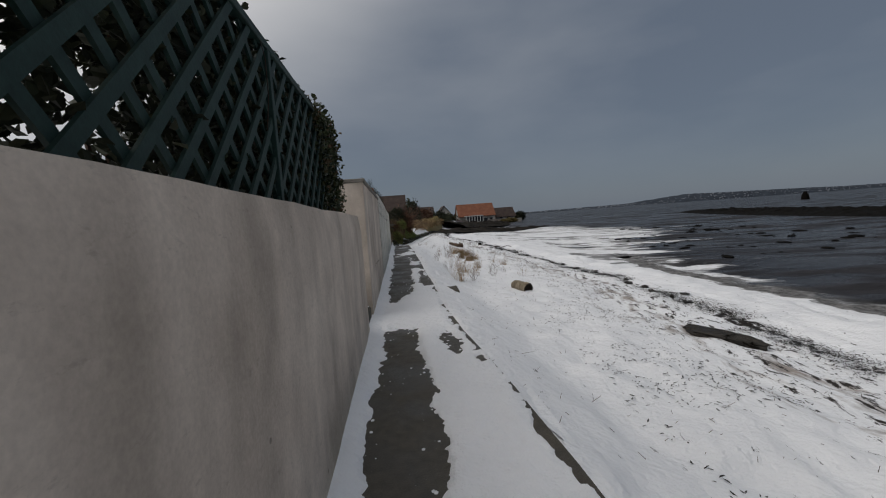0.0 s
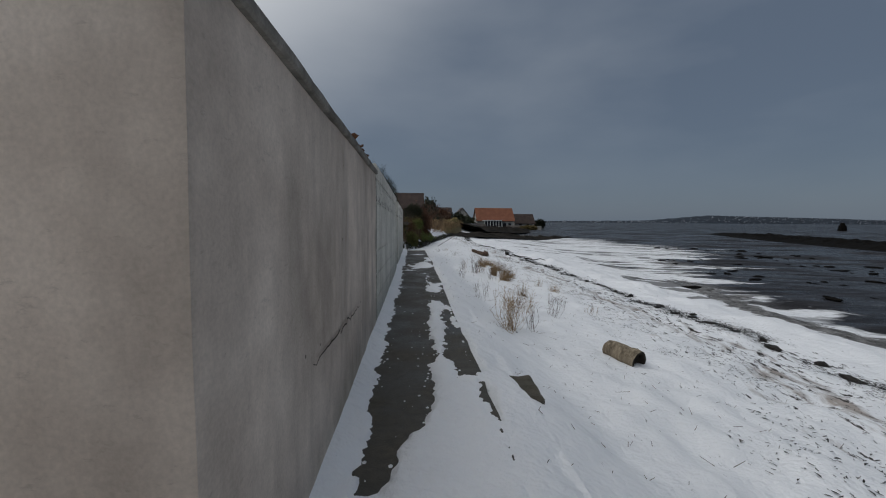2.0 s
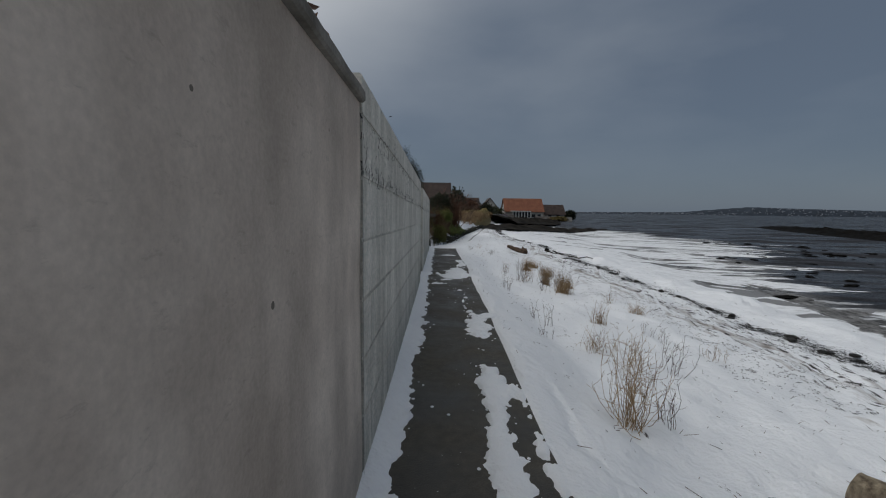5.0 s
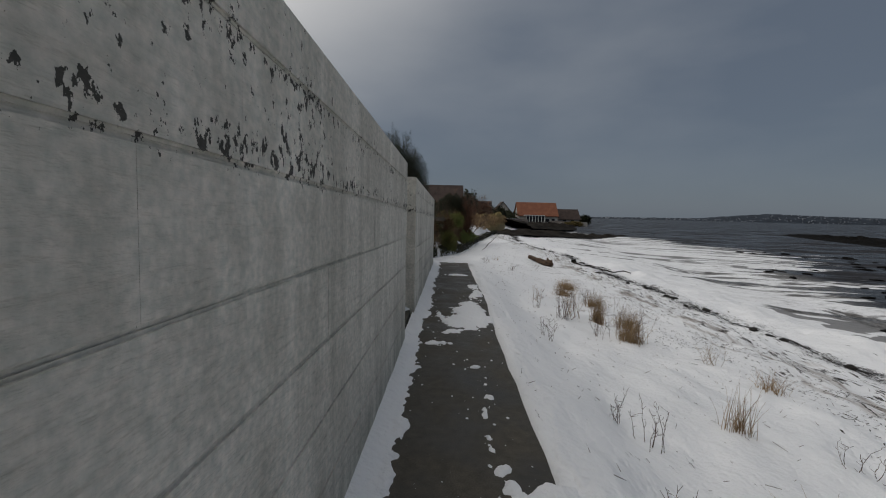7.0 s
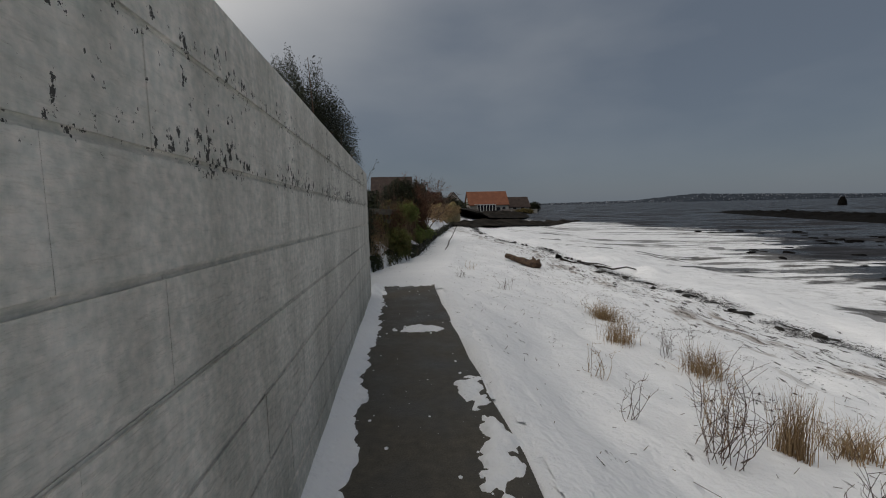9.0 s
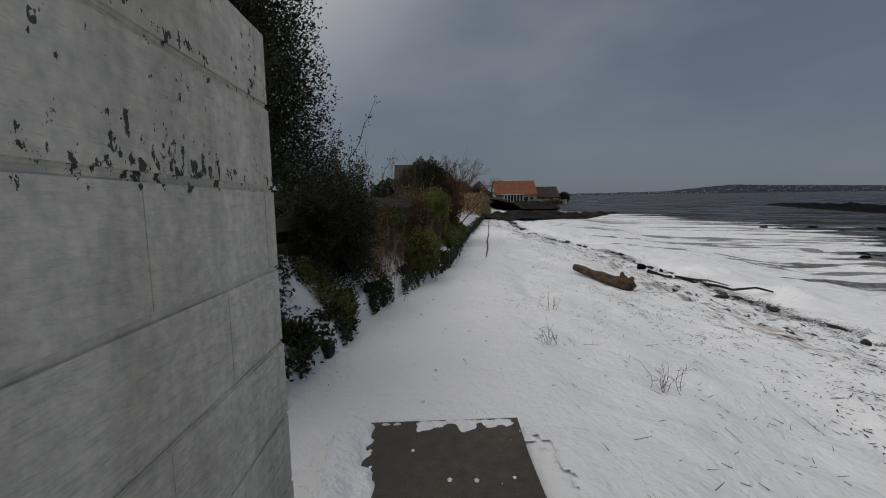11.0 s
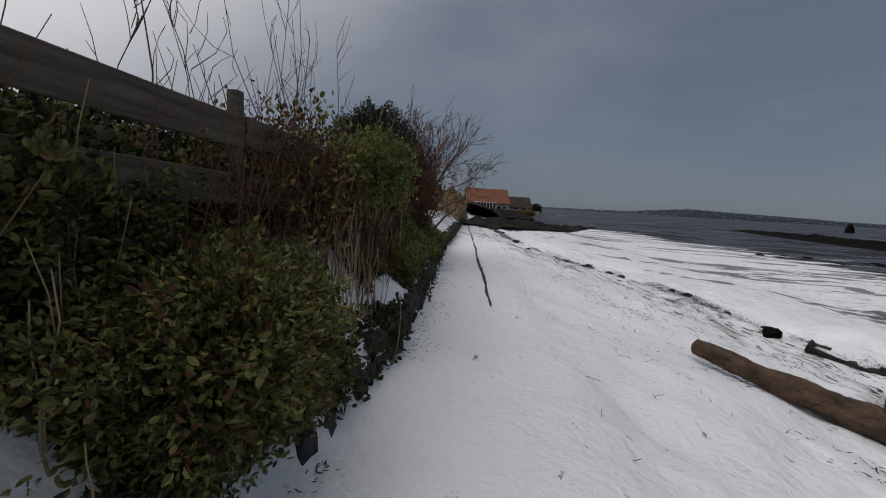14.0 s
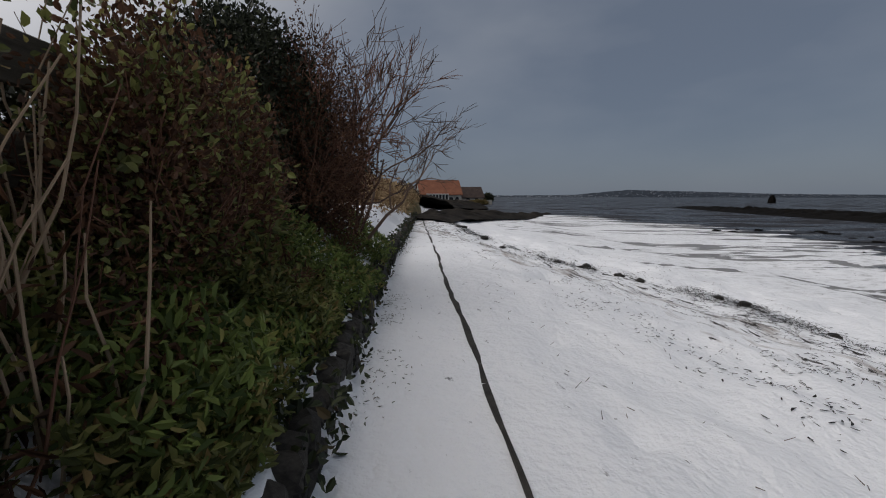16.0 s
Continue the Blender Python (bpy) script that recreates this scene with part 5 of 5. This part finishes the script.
for i, (x, y, h, n, s) in enumerate((
        (1.98, 10.63, 0.44, 16, 0.18), (2.51, 10.69, 0.46, 12, 0.16), (1.51, 12.29, 0.32, 7, 0.10), (3.48, 14.68, 0.32, 12, 0.16), (1.30, 11.54, 0.20, 5, 0.10),
        (1.86, 16.04, 0.56, 26, 0.18), (2.10, 16.25, 0.50, 14, 0.16), (1.30, 14.72, 0.34, 10, 0.16), (2.23, 15.44, 0.44, 12, 0.16), (1.68, 17.2, 0.30, 10, 0.10),
        (1.71, 20.59, 0.22, 10, 0.18), (1.52, 16.42, 0.30, 6, 0.10), (1.36, 9.31, 0.58, 46, 0.15), (1.68, 9.43, 0.36, 10, 0.18), (1.38, 12.56, 0.26, 6, 0.10),
        (3.62, 11.65, 0.24, 10, 0.20), (2.70, 15.40, 0.58, 22, 0.20), (1.03, 21.3, 0.22, 8, 0.14), (1.45, 22.6, 0.20, 8, 0.18), (3.1, 12.3, 0.22, 9, 0.2), (2.9, 17.9, 0.34, 12, 0.2))):
    twig_tuft(x, y, h, n, s, M_GRASS if i % 3 == 0 else M_TWIG, 240 + i, THIN)


def log_piece(name, label, a, b, r0, r1, seed, hollow=True, wood=M_LOG):
    a, b = Vector(a), Vector(b)
    d = (b - a)
    n, sides = 14, 18
    verts, faces = [], []
    turn = d.to_track_quat("Z", "Y")
    for i in range(n + 1):
        t = i / n
        rad = r0 + (r1 - r0) * t
        c = a + d * t + Vector((0, 0, -0.045 * d.length * math.sin(math.pi * t) * (d.length > 1)))
        for k in range(sides):
            ang = 2 * math.pi * k / sides
            w = rad * (1 + 0.16 * noise.noise(Vector((ang * 0.9, t * 9, seed))) * (d.length > 1) + 0.20 * noise.noise(Vector((math.cos(ang) * 1.6 + seed, math.sin(ang) * 1.6, t * 3))) + 0.05 * noise.noise(Vector((ang * 6, t * 2, seed))))
            verts.append(c + turn @ Vector((math.cos(ang) * w, math.sin(ang) * w, 0)))
    for i in range(n):
        for k in range(sides):
            p, q = i * sides + k, i * sides + (k + 1) % sides
            faces.append((p, q, q + sides, p + sides))
    top = tagged(new(name), label, "log")
    piece("bark", verts, faces, wood, top, smooth=True)
    for end, c, inw in ((0, a, 0.25), (n, b, -0.25)):
        ring = [verts[end * sides + k] for k in range(sides)]
        cen = sum(ring, Vector()) / sides
        ev = ring + [cen + (v - cen) * 0.78 for v in ring] + [cen + (v - cen) * 0.66 + d.normalized() * r0 * inw * (2.2 if hollow else 0.3) for v in ring] + [cen + d.normalized() * r0 * inw * (2.5 if hollow else 0.4)]
        ef = []
        for k in range(sides):
            k2 = (k + 1) % sides
            ef += [(k, k2, sides + k2, sides + k), (sides + k, sides + k2, 2 * sides + k2, 2 * sides + k), (2 * sides + k, 2 * sides + k2, 3 * sides)]
        piece("cut_end", ev, ef, M_LOGDARK if (hollow and end) else wood, top, "dark hollow end" if hollow and end else "")
    return top


log_piece("log", "short hollow driftwood log lying in snow", (2.57, 8.80, -0.51), (2.77, 8.39, -0.56), 0.112, 0.13, 2)
def drift_trunk(label, a, b, r0, r1, seed):
    """A worn trunk with ridged sides, ending in a lumpy root stump with a short upright fork."""
    r = np.random.default_rng(seed)
    top = tagged(new("log"), label, "log")

    def limb(name, p, q, ra, rb, n, sides, wob, text=""):
        p, q = Vector(p), Vector(q)
        d = q - p
        turn = d.to_track_quat("Z", "Y")
        verts, faces = [], []
        for i in range(n + 1):
            t = i / n
            cap = min(1.0, math.sqrt(max(0.0, 1 - (1 - min(1, t * n / 1.5)) ** 2)) + 0.35, math.sqrt(max(0.0, 1 - (1 - min(1, (1 - t) * n / 1.5)) ** 2)) + 0.35)
            c = p + d * t + noise.noise_vector(Vector((t * 3, seed, 0.0))) * wob * 0.5
            for k in range(sides):
                ang = 2 * math.pi * k / sides
                w = (ra + (rb - ra) * t) * cap
                w *= 1 + 0.22 * noise.noise(Vector((math.cos(ang) * 1.3, math.sin(ang) * 1.3, t * d.length * 4 + seed))) + 0.10 * noise.noise(Vector((math.cos(ang) * 5, math.sin(ang) * 5, t * d.length * 1.5 + seed))) + 0.10 * noise.noise(Vector((ang * 2, t * d.length * 16, seed)))
                verts.append(c + turn @ Vector((math.cos(ang) * w, math.sin(ang) * w, 0)))
        for i in range(n):
            for k in range(sides):
                g, h = i * sides + k, i * sides + (k + 1) % sides
                faces.append((g, h, h + sides, g + sides))
        faces += [tuple(range(sides))[::-1], tuple(n * sides + k for k in range(sides))]
        return piece(name, verts, faces, M_LOGBROWN, top, text, smooth=True)

    a, b = Vector(a), Vector(b)
    limb("trunk", a, b, r0, r1, 44, 24, 0.05)
    d = (b - a).normalized()
    limb("root", b - d * 0.10 + Vector((0, 0, 0.02)), b + d * 0.16 + Vector((0.02, 0, -0.01)), r1 * 1.15, r1 * 0.95, 10, 18, 0.04, "gnarled root stump")
    for off, tip, ra in (((-0.02, 0.03, 0.05), (-0.05, 0.06, 0.24), 0.060), ((0.03, -0.06, 0.04), (0.10, -0.12, 0.17), 0.065), ((0.04, -0.08, -0.03), (0.16, -0.14, 0.02), 0.07), ((-0.04, -0.05, -0.03), (-0.10, -0.17, -0.02), 0.06)):
        limb("root", b + Vector(off), b + Vector(tip), ra, ra * 0.55, 8, 12, 0.03, "short broken root")
    return top


drift_trunk("long knobbly driftwood trunk with a root stump", (3.36, 26.98, float(land(3.36, 26.98)) + 0.11), (3.90, 25.62, float(land(3.90, 25.62)) + 0.10), 0.075, 0.12, 5)
rt = np.random.default_rng(9)
db = [stem((5.5, 27.7, float(land(5.5, 27.7)) + 0.05), (7.4, 26.1, float(land(7.4, 26.1)) + 0.05), 0.05, 0.02, 0.03, 9, rt), stem((5.9, 27.2, float(land(5.9, 27.2)) + 0.06), (6.8, 26.6, float(land(6.8, 26.6)) + 0.14), 0.03, 0.01, 0.05, 6, rt)]
tagged(piece("driftwood_branch", *tubes(db, 7), M_LOGDARK, smooth=True), "long dark driftwood branch on the wrack line", "branch")


def rock(x, y, sx_, sy_, sz_, seed, label, mat=M_ROCK, name="rock", sink=0.3, sub=3):
    bm = bmesh.new()
    bmesh.ops.create_icosphere(bm, subdivisions=sub, radius=0.5)
    for v in bm.verts:
        v.co += noise.noise_vector(v.co * 2.2 + Vector((seed * 3.1, 0, 0))) * 0.24 + noise.noise_vector(v.co * 6 + Vector((seed, 5, 0))) * 0.12
    ob = part(name, bm, mat, smooth=False)
    ob.matrix_world = pose(x, y, float(land(x, y)) + sz_ * (0.5 - sink), 0, 0, seed * 37) @ Matrix.Diagonal((sx_, sy_, sz_, 1))
    return tagged(ob, label, "seaweed" if name == "seaweed_clump" else "rock", "weed clumps on the tide line" if name == "seaweed_clump" else "rocks on the shore")


slab = part("stone_slab", roughen(box_bm(-0.10, 0.10, -0.24, 0.17, -0.10, 0.10, 0.02), 0.02, 0.12, 3), M_STEP)
slab.matrix_world = pose(0.80, 6.62, -0.17, 2, 4, 0)
tagged(slab, "squarish dark stone slab beside the path", "stone")
rock(4.30, 4.6, 1.0, 0.32, 0.20, 3, "low weedy boulder half buried in snow", M_WEED, sink=0.35, sub=4)
rock(5.72, 28.4, 0.24, 0.18, 0.20, 4, "dark rock on the snowy shore")
for i in range(120):
    r = np.random.default_rng(300 + i)
    x, y = r.uniform(11, 45), r.uniform(4, 60)
    if x - float(shore(y)) > float(mud_u(y)) - 1:
        k = r.uniform(0.12, 0.42) * (1 + x / 40)
        rock(x, y, k * r.uniform(1, 2.2), k * 0.7, k * 0.28, i + 7, "dark weed-covered rock on the mudflat", sub=2)

# seaweed scraps along the wrack line
rw_ = np.random.default_rng(77)
n = 60000
wy = rw_.uniform(-1, 44, n)
dense = rw_.uniform(0, 1, n)
wu = wrack_u(wy) + np.where(dense < 0.62, rw_.normal(size=n) * 0.20 + 0.25 * soft_noise(wy, wy * 0, 1.6, 71), -rw_.uniform(0, 3.4, n))
wx = shore(wy) + wu
ok = (soft_noise(wx, wy, 0.7, 72) + 0.5 * soft_noise(wx, wy, 0.2, 73) > np.where(dense < 0.62, -0.15, 0.25)) & (wu > 0.6)
wx, wy, dense = wx[ok], wy[ok], dense[ok]
wz = land(wx, wy) + 0.008 + np.where(dense < 0.62, 0.05 * rw_.uniform(0, 1, len(wx)) ** 2, 0)
v, f = leaf_mesh(np.stack([wx, wy, wz], 1), 0.052, 0.11, 0, 78)
v = v.reshape(-1, 6, 3)
v[:, 1:, 2] = v[:, :1, 2] + (v[:, 1:, 2] - v[:, :1, 2]) * 0.22
tagged(piece("seaweed_wrack", v.reshape(-1, 3).tolist(), f.tolist(), M_WEED), "dark shreds of seaweed along the tide line", "seaweed", kind="stuff")
for i in range(60):
    r = np.random.default_rng(400 + i)
    y = r.uniform(6, 42)
    x = float(shore(y) + wrack_u(y)) + r.normal() * 0.15
    rock(x, y, r.uniform(0.08, 0.30), r.uniform(0.08, 0.20), r.uniform(0.04, 0.10), 50 + i, "dark clump of seaweed on the tide line", M_WEED, "seaweed_clump", 0.25, 3)
# bits of straw and twig on the snow
n = 2200
ty, tu = rw_.uniform(0, 36, n), rw_.uniform(0.05, 5.0, n)
tx = shore(ty) + tu
lines = []
for x, y in zip(tx, ty):
    a, ln = rw_.uniform(0, 6.28), rw_.uniform(0.012, 0.05) * (1 + 2.5 * (rw_.uniform() > 0.88))
    z = float(land(x, y)) + 0.006
    lines.append([(np.array([x, y, z]), 0.0025), (np.array([x + math.cos(a) * ln, y + math.sin(a) * ln, z + rw_.uniform(0, 0.03)]), 0.0015)])
tagged(piece("straw_litter", *tubes(lines, 3), M_TWIG), "scattered straw and twigs on the snow", "litter", kind="stuff")


# ---- the far shore ----
def mound(name, label, pts, width, h, mat, seed, base=-2.62):
    verts, faces, m = [], [], 17
    n = len(pts)
    for i, (x, y) in enumerate(pts):
        j = min(i + 1, n - 1)
        q = pts[j] if j > i else (2 * x - pts[i - 1][0], 2 * y - pts[i - 1][1])
        d = Vector((q[0] - x, q[1] - y, 0)).normalized()
        s = Vector((d.y, -d.x, 0))
        t = i / (n - 1)
        w, hh = width * (0.25 + 0.75 * math.sin(math.pi * min(1, t * 1.1 + 0.05)) ** 0.5), h * math.sin(math.pi * (0.08 + 0.84 * t)) ** 0.6
        for k in range(m):
            a = 2 * k / (m - 1) - 1
            p = Vector((x, y, 0)) + s * a * w
            verts.append((p.x, p.y, (float(land(x, y)) - 0.12 if base is None else base) + hh * (1 - a * a) * (1 + 0.5 * noise.noise(Vector((p.x * 0.4, p.y * 0.4, seed))) + 0.35 * noise.noise(Vector((p.x * 1.7, p.y * 1.7, seed))) + 0.45 * noise.noise(Vector((p.x * 0.9 + 7, p.y * 0.9, seed))))))
        if i:
            for k in range(m - 1):
                b = (i - 1) * m + k
                faces.append((b, b + 1, b + 1 + m, b + m))
    return tagged(piece(name, verts, faces, mat), label, "shore", kind="structure")


def between(a, b, n):
    return [(a[0] + (b[0] - a[0]) * i / n, a[1] + (b[1] - a[1]) * i / n) for i in range(n + 1)]


mound("rock_spit", "long dark low spit of weedy rock", between((104, 134), (55, 20), 120), 7.0, 0.95, M_ROCK, 3)
mound("rocky_point", "dark weedy rock shore below the far houses", [(3.7 + 0.25 * t + 30.5 * (t / 50) ** 1.25 - 12.5 * t / 50, 43 + 47 * t / 50) for t in np.arange(0, 50.01, 0.4)], 2.4, 0.55, M_BANKROCK, 5, None)
mound("sea_bank", "dark sea bank below the far gardens", between((6, 62), (42, 152), 150), 5.0, 1.15, M_BANKROCK, 6, None)
mound("snowy_ledge", "snowy ledge below the far gardens", between((24, 152), (46, 166), 30), 4, 1.2, M_SNOW, 8, -2.6)
mound("dry_grass_bank", "dry yellow grass bank above the path", between((1.2, 37), (7.5, 70), 50), 1.4, 1.7, M_YELLOW, 9, -0.5)
for i in range(10):
    y = 37.5 + i * 3.1
    pts, d = shell_points(1500, (float(bank_line(y)) - 1.1, y, 0.5), (0.9, 1.8, 0.7), 500 + i, 0.4, 0.3, -0.4)
    v, f = leaf_mesh(pts, 0.16, 0.07, 0, 520 + i, 1.2)
    tagged(piece("dry_grass", v.tolist(), f.tolist(), M_GRASS), "rough dry yellow grass on the bank", "grass", kind="stuff")


def house(name, label, x0, x1, y, base, eave, ridge, depth, roof_mat, wall_mat, windows=(), chimney=None, along_x=True):
    h = tagged(new(name), label, "house")
    part("wall", box_bm(x0, x1, y, y + depth, base, eave), wall_mat, h)
    o = 0.5
    if along_x:
        ym = y + depth / 2
        sec = [(y - o, eave - 0.25), (ym, ridge), (y + depth + o, eave - 0.25)]
        verts = [(x, a, b) for x in (x0 - o, x1 + o) for a, b in sec] + [(x, a, b - 0.25) for x in (x0 - o, x1 + o) for a, b in sec]
        gab = [(x0, y, eave), (x0, ym, ridge - 0.3), (x0, y + depth, eave), (x1, y, eave), (x1, ym, ridge - 0.3), (x1, y + depth, eave)]
    else:
        xm = (x0 + x1) / 2
        sec = [(x0 - o, eave - 0.25), (xm, ridge), (x1 + o, eave - 0.25)]
        verts = [(a, yy, b) for yy in (y - o, y + depth + o) for a, b in sec] + [(a, yy, b - 0.25) for yy in (y - o, y + depth + o) for a, b in sec]
        gab = [(x0, y, eave), (xm, y, ridge - 0.3), (x1, y, eave), (x0, y + depth, eave), (xm, y + depth, ridge - 0.3), (x1, y + depth, eave)]
    faces = [(0, 1, 4, 3), (1, 2, 5, 4), (6, 7, 10, 9), (7, 8, 11, 10), (0, 1, 7, 6), (1, 2, 8, 7), (3, 4, 10, 9), (4, 5, 11, 10), (0, 3, 9, 6), (2, 5, 11, 8)]
    piece("roof", verts, faces, roof_mat, h)
    piece("gable", gab[:3], [(0, 1, 2)], wall_mat, h)
    piece("gable", gab[3:], [(0, 1, 2)], wall_mat, h)
    for wx_, wz_, ww, wh in windows:
        wv = new("window")
        wv.parent = h
        part("frame", box_bm(wx_ - 0.08, wx_ + ww + 0.08, y - 0.08, y - 0.01, wz_ - 0.08, wz_ + wh + 0.08), M_WHITE, wv)
        part("pane", box_bm(wx_, wx_ + ww, y - 0.10, y - 0.085, wz_, wz_ + wh), M_GLASS, wv)
    if chimney:
        part("chimney", box_bm(chimney, chimney + 0.9, y + depth / 2 - 0.5, y + depth / 2 + 0.5, ridge - 0.8, ridge + 1.1, 0.03), wall_mat, h)
    return h


house("house", "bungalow with a steep orange pantile roof", 27.2, 43.0, 177, -2.4, 1.75, 7.1, 11, M_PANTILE, M_HARL, ((38.2, -0.9, 1.6, 1.4), (40.6, -0.9, 1.4, 1.4)))
house("house", "low brown-roofed bungalow by the shore", 45.6, 54.2, 184, -2.6, 0.6, 4.7, 9, M_SLATE, M_HARL, ((47, -1.0, 1.5, 1.2), (50.5, -1.0, 1.5, 1.2)))
house("house", "brown-roofed house with a pale gable", -7.5, 2.4, 120, -1.0, 4.4, 9.4, 9, M_SLATE, M_HARL, ((-4.5, 1.0, 1.4, 1.4),))
house("house", "grey-roofed house behind shrubs", 8.5, 15.5, 172, -1.5, 3.2, 7.0, 10, M_SLATE, M_HARL)
house("house", "pale gabled bungalow with a grey roof", 17.0, 23.6, 174, -1.8, 2.6, 6.9, 10, M_SLATE, M_HARL, ((19.0, 0.2, 1.5, 1.3),), None, False)


def conservatory():
    c = tagged(new("conservatory"), "white-framed conservatory with dark glass", "conservatory")
    part("roof", box_bm(29.2, 37.0, 172.4, 176.9, 1.45, 1.75), M_WHITE, c)
    part("base", box_bm(29.5, 36.7, 172.8, 176.9, -2.4, -0.9), M_HARL, c)
    for i in range(6):
        x = 29.5 + i * 1.2
        part("mullion", box_bm(x, x + 0.28, 172.75, 172.95, -0.9, 1.45), M_WHITE, c)
        part("pane", box_bm(x + 0.28, x + 1.2, 172.82, 172.86, -0.9, 1.45), M_GLASS, c)
    part("mullion", box_bm(36.7, 36.98, 172.75, 172.95, -0.9, 1.45), M_WHITE, c)
    return c


conservatory()
for i, (x0, x1, y, z1, mt, lab) in enumerate(((22, 29.0, 166, 0.1, M_FENCEFAR, "grey boarded garden fence by the shore"), (16.5, 22, 160, -0.2, M_BLUE, "dark blue sheeted fence by the shore"), (38, 46, 170, -0.4, M_FENCEFAR, "low pale garden wall by the shore"), (47, 55, 176, -0.7, M_HARL, "low pale garden wall by the shore"), (5, 13, 140, 0.2, M_FENCEFAR, "grey boarded fence among shrubs"))):
    fe = tagged(new("garden_fence"), lab, "fence")
    k = max(3, int((x1 - x0) / 0.9))
    for j in range(k):
        a, b = x0 + (x1 - x0) * j / k, x0 + (x1 - x0) * (j + 1) / k
        part("panel", box_bm(a + 0.02, b - 0.02, y, y + 0.12, -2.4, z1 + 0.05 * (j % 2)), mt, fe)
for i, (x, y, z, a, b, mt, lab) in enumerate(((-3.0, 95, 1.2, 2.6, 2.2, M_BROWNLEAF, "rust-brown leafless garden shrubs"), (3.6, 100, 1.2, 2.0, 4.6, M_DARKLEAF, "dark conifer in a far garden"), (7.0, 108, 1.0, 2.8, 2.9, M_BROWNLEAF, "brown leafless tree in a far garden"), (11.5, 116, 0.6, 3.2, 2.5, M_DARKLEAF, "dark evergreen trees by the shore"), (1.5, 70, 0.4, 1.8, 1.9, M_DARKLEAF, "dark evergreen shrub above the path"), (-5.5, 80, 1.2, 3.2, 2.2, M_DARKLEAF, "dark evergreen garden shrubs"), (9.0, 150, 1.0, 4.5, 3.2, M_DARKLEAF, "dark garden trees by the houses"), (20.5, 164, 0.6, 3.6, 2.2, M_IVY, "rounded green garden shrub"), (61.5, 200, -0.3, 2.4, 2.3, M_DARKLEAF, "dark rounded tree at the point"), (4.6, 78, 0.0, 1.2, 0.9, M_YELLOW, "yellow winter shrub in a garden"), (47, 168, -1.6, 3.0, 1.0, M_YELLOW, "low yellowish shrub by the shore"), (12.5, 130, 0.0, 4.0, 1.6, M_BROWNLEAF, "brown winter shrubs by the shore"))):
    bush("garden_tree" if b > 2.1 else "garden_shrub", lab, (x, y, z), (a, a, b), 3600, 0.42, mt, 600 + i, 0.4, 0.35, 0.35, -0.7, 14, None, 1.0, (), 0.3, "tree" if b > 2.1 else "shrub", 0.12)


def hill(name, label, xs, y, prof, depth, seed, mat):
    verts, faces, m = [], [], 7
    for i, x in enumerate(xs):
        h = float(prof(x))
        for k in range(m):
            t = k / (m - 1)
            z = -4 + (h + 4) * math.sin(t * math.pi / 2) ** 0.8 + (h * 0.06 + 2.2) * noise.noise(Vector((x * 0.02, k * 0.8, seed))) * (t > 0) + 4.0 * noise.noise(Vector((x * 0.09, k * 1.7, seed + 4))) * (k == m - 1) + 3.0 * noise.noise(Vector((x * 0.3, k, seed + 8))) * (k == m - 1)
            verts.append((x, y + depth * t, z))
        if i:
            for k in range(m - 1):
                b = (i - 1) * m + k
                faces.append((b, b + m, b + m + 1, b + 1))
    return tagged(piece(name, verts, faces, mat), label, "hill", kind="structure")


def far_profile(x):
    return np.interp(x, [700, 1250, 1600, 2050, 2350, 2650, 2900, 3300, 3700, 4200, 5000, 7000, 9000], [5, 10, 13, 18, 44, 68, 62, 56, 50, 38, 32, 28, 24])


hill("backdrop_hill", "distant haze-blue wooded hillside with a snowy town across the water", np.arange(900, 9000, 22), 3000, far_profile, 500, 1, M_HILL)
hill("backdrop_hill", "far flat-topped pale hill on the horizon", np.arange(1500, 2900, 40), 5200, lambda x: np.interp(x, [1500, 2000, 2150, 2500, 2900], [8, 20, 40, 42, 10]), 600, 2, M_PALE)
rh = np.random.default_rng(88)
tv, tf = [], []
for i in range(420):
    x = rh.uniform(1050, 5200)
    t = rh.uniform(0.02, 0.75) ** 1.3
    y, w, h = 2990 + 500 * t, rh.uniform(5, 14), rh.uniform(3, 6)
    z = -3 + (float(far_profile(x)) + 2) * math.sin(t * math.pi / 2) ** 0.8
    b = len(tv)
    tv += [(x, y - 6, z), (x + w, y - 6, z), (x + w, y - 6, z + h), (x, y - 6, z + h), (x, y + 4, z + h), (x + w, y + 4, z + h)]
    tf += [(b, b + 1, b + 2, b + 3), (b + 3, b + 2, b + 5, b + 4)]
tagged(piece("far_town", tv, tf, M_PALE), "scattered pale houses of a distant town", "town", kind="stuff")
bm = bmesh.new()
bmesh.ops.create_cone(bm, cap_ends=True, segments=10, radius1=2.0, radius2=1.5, depth=3.2, matrix=pose(226, 203, -1.2))
bmesh.ops.create_cone(bm, cap_ends=True, segments=10, radius1=1.2, radius2=0.8, depth=1.6, matrix=pose(226, 203, 1.0))
tagged(part("sea_beacon", bm, M_ROCK), "small dark stone beacon standing offshore", "beacon")
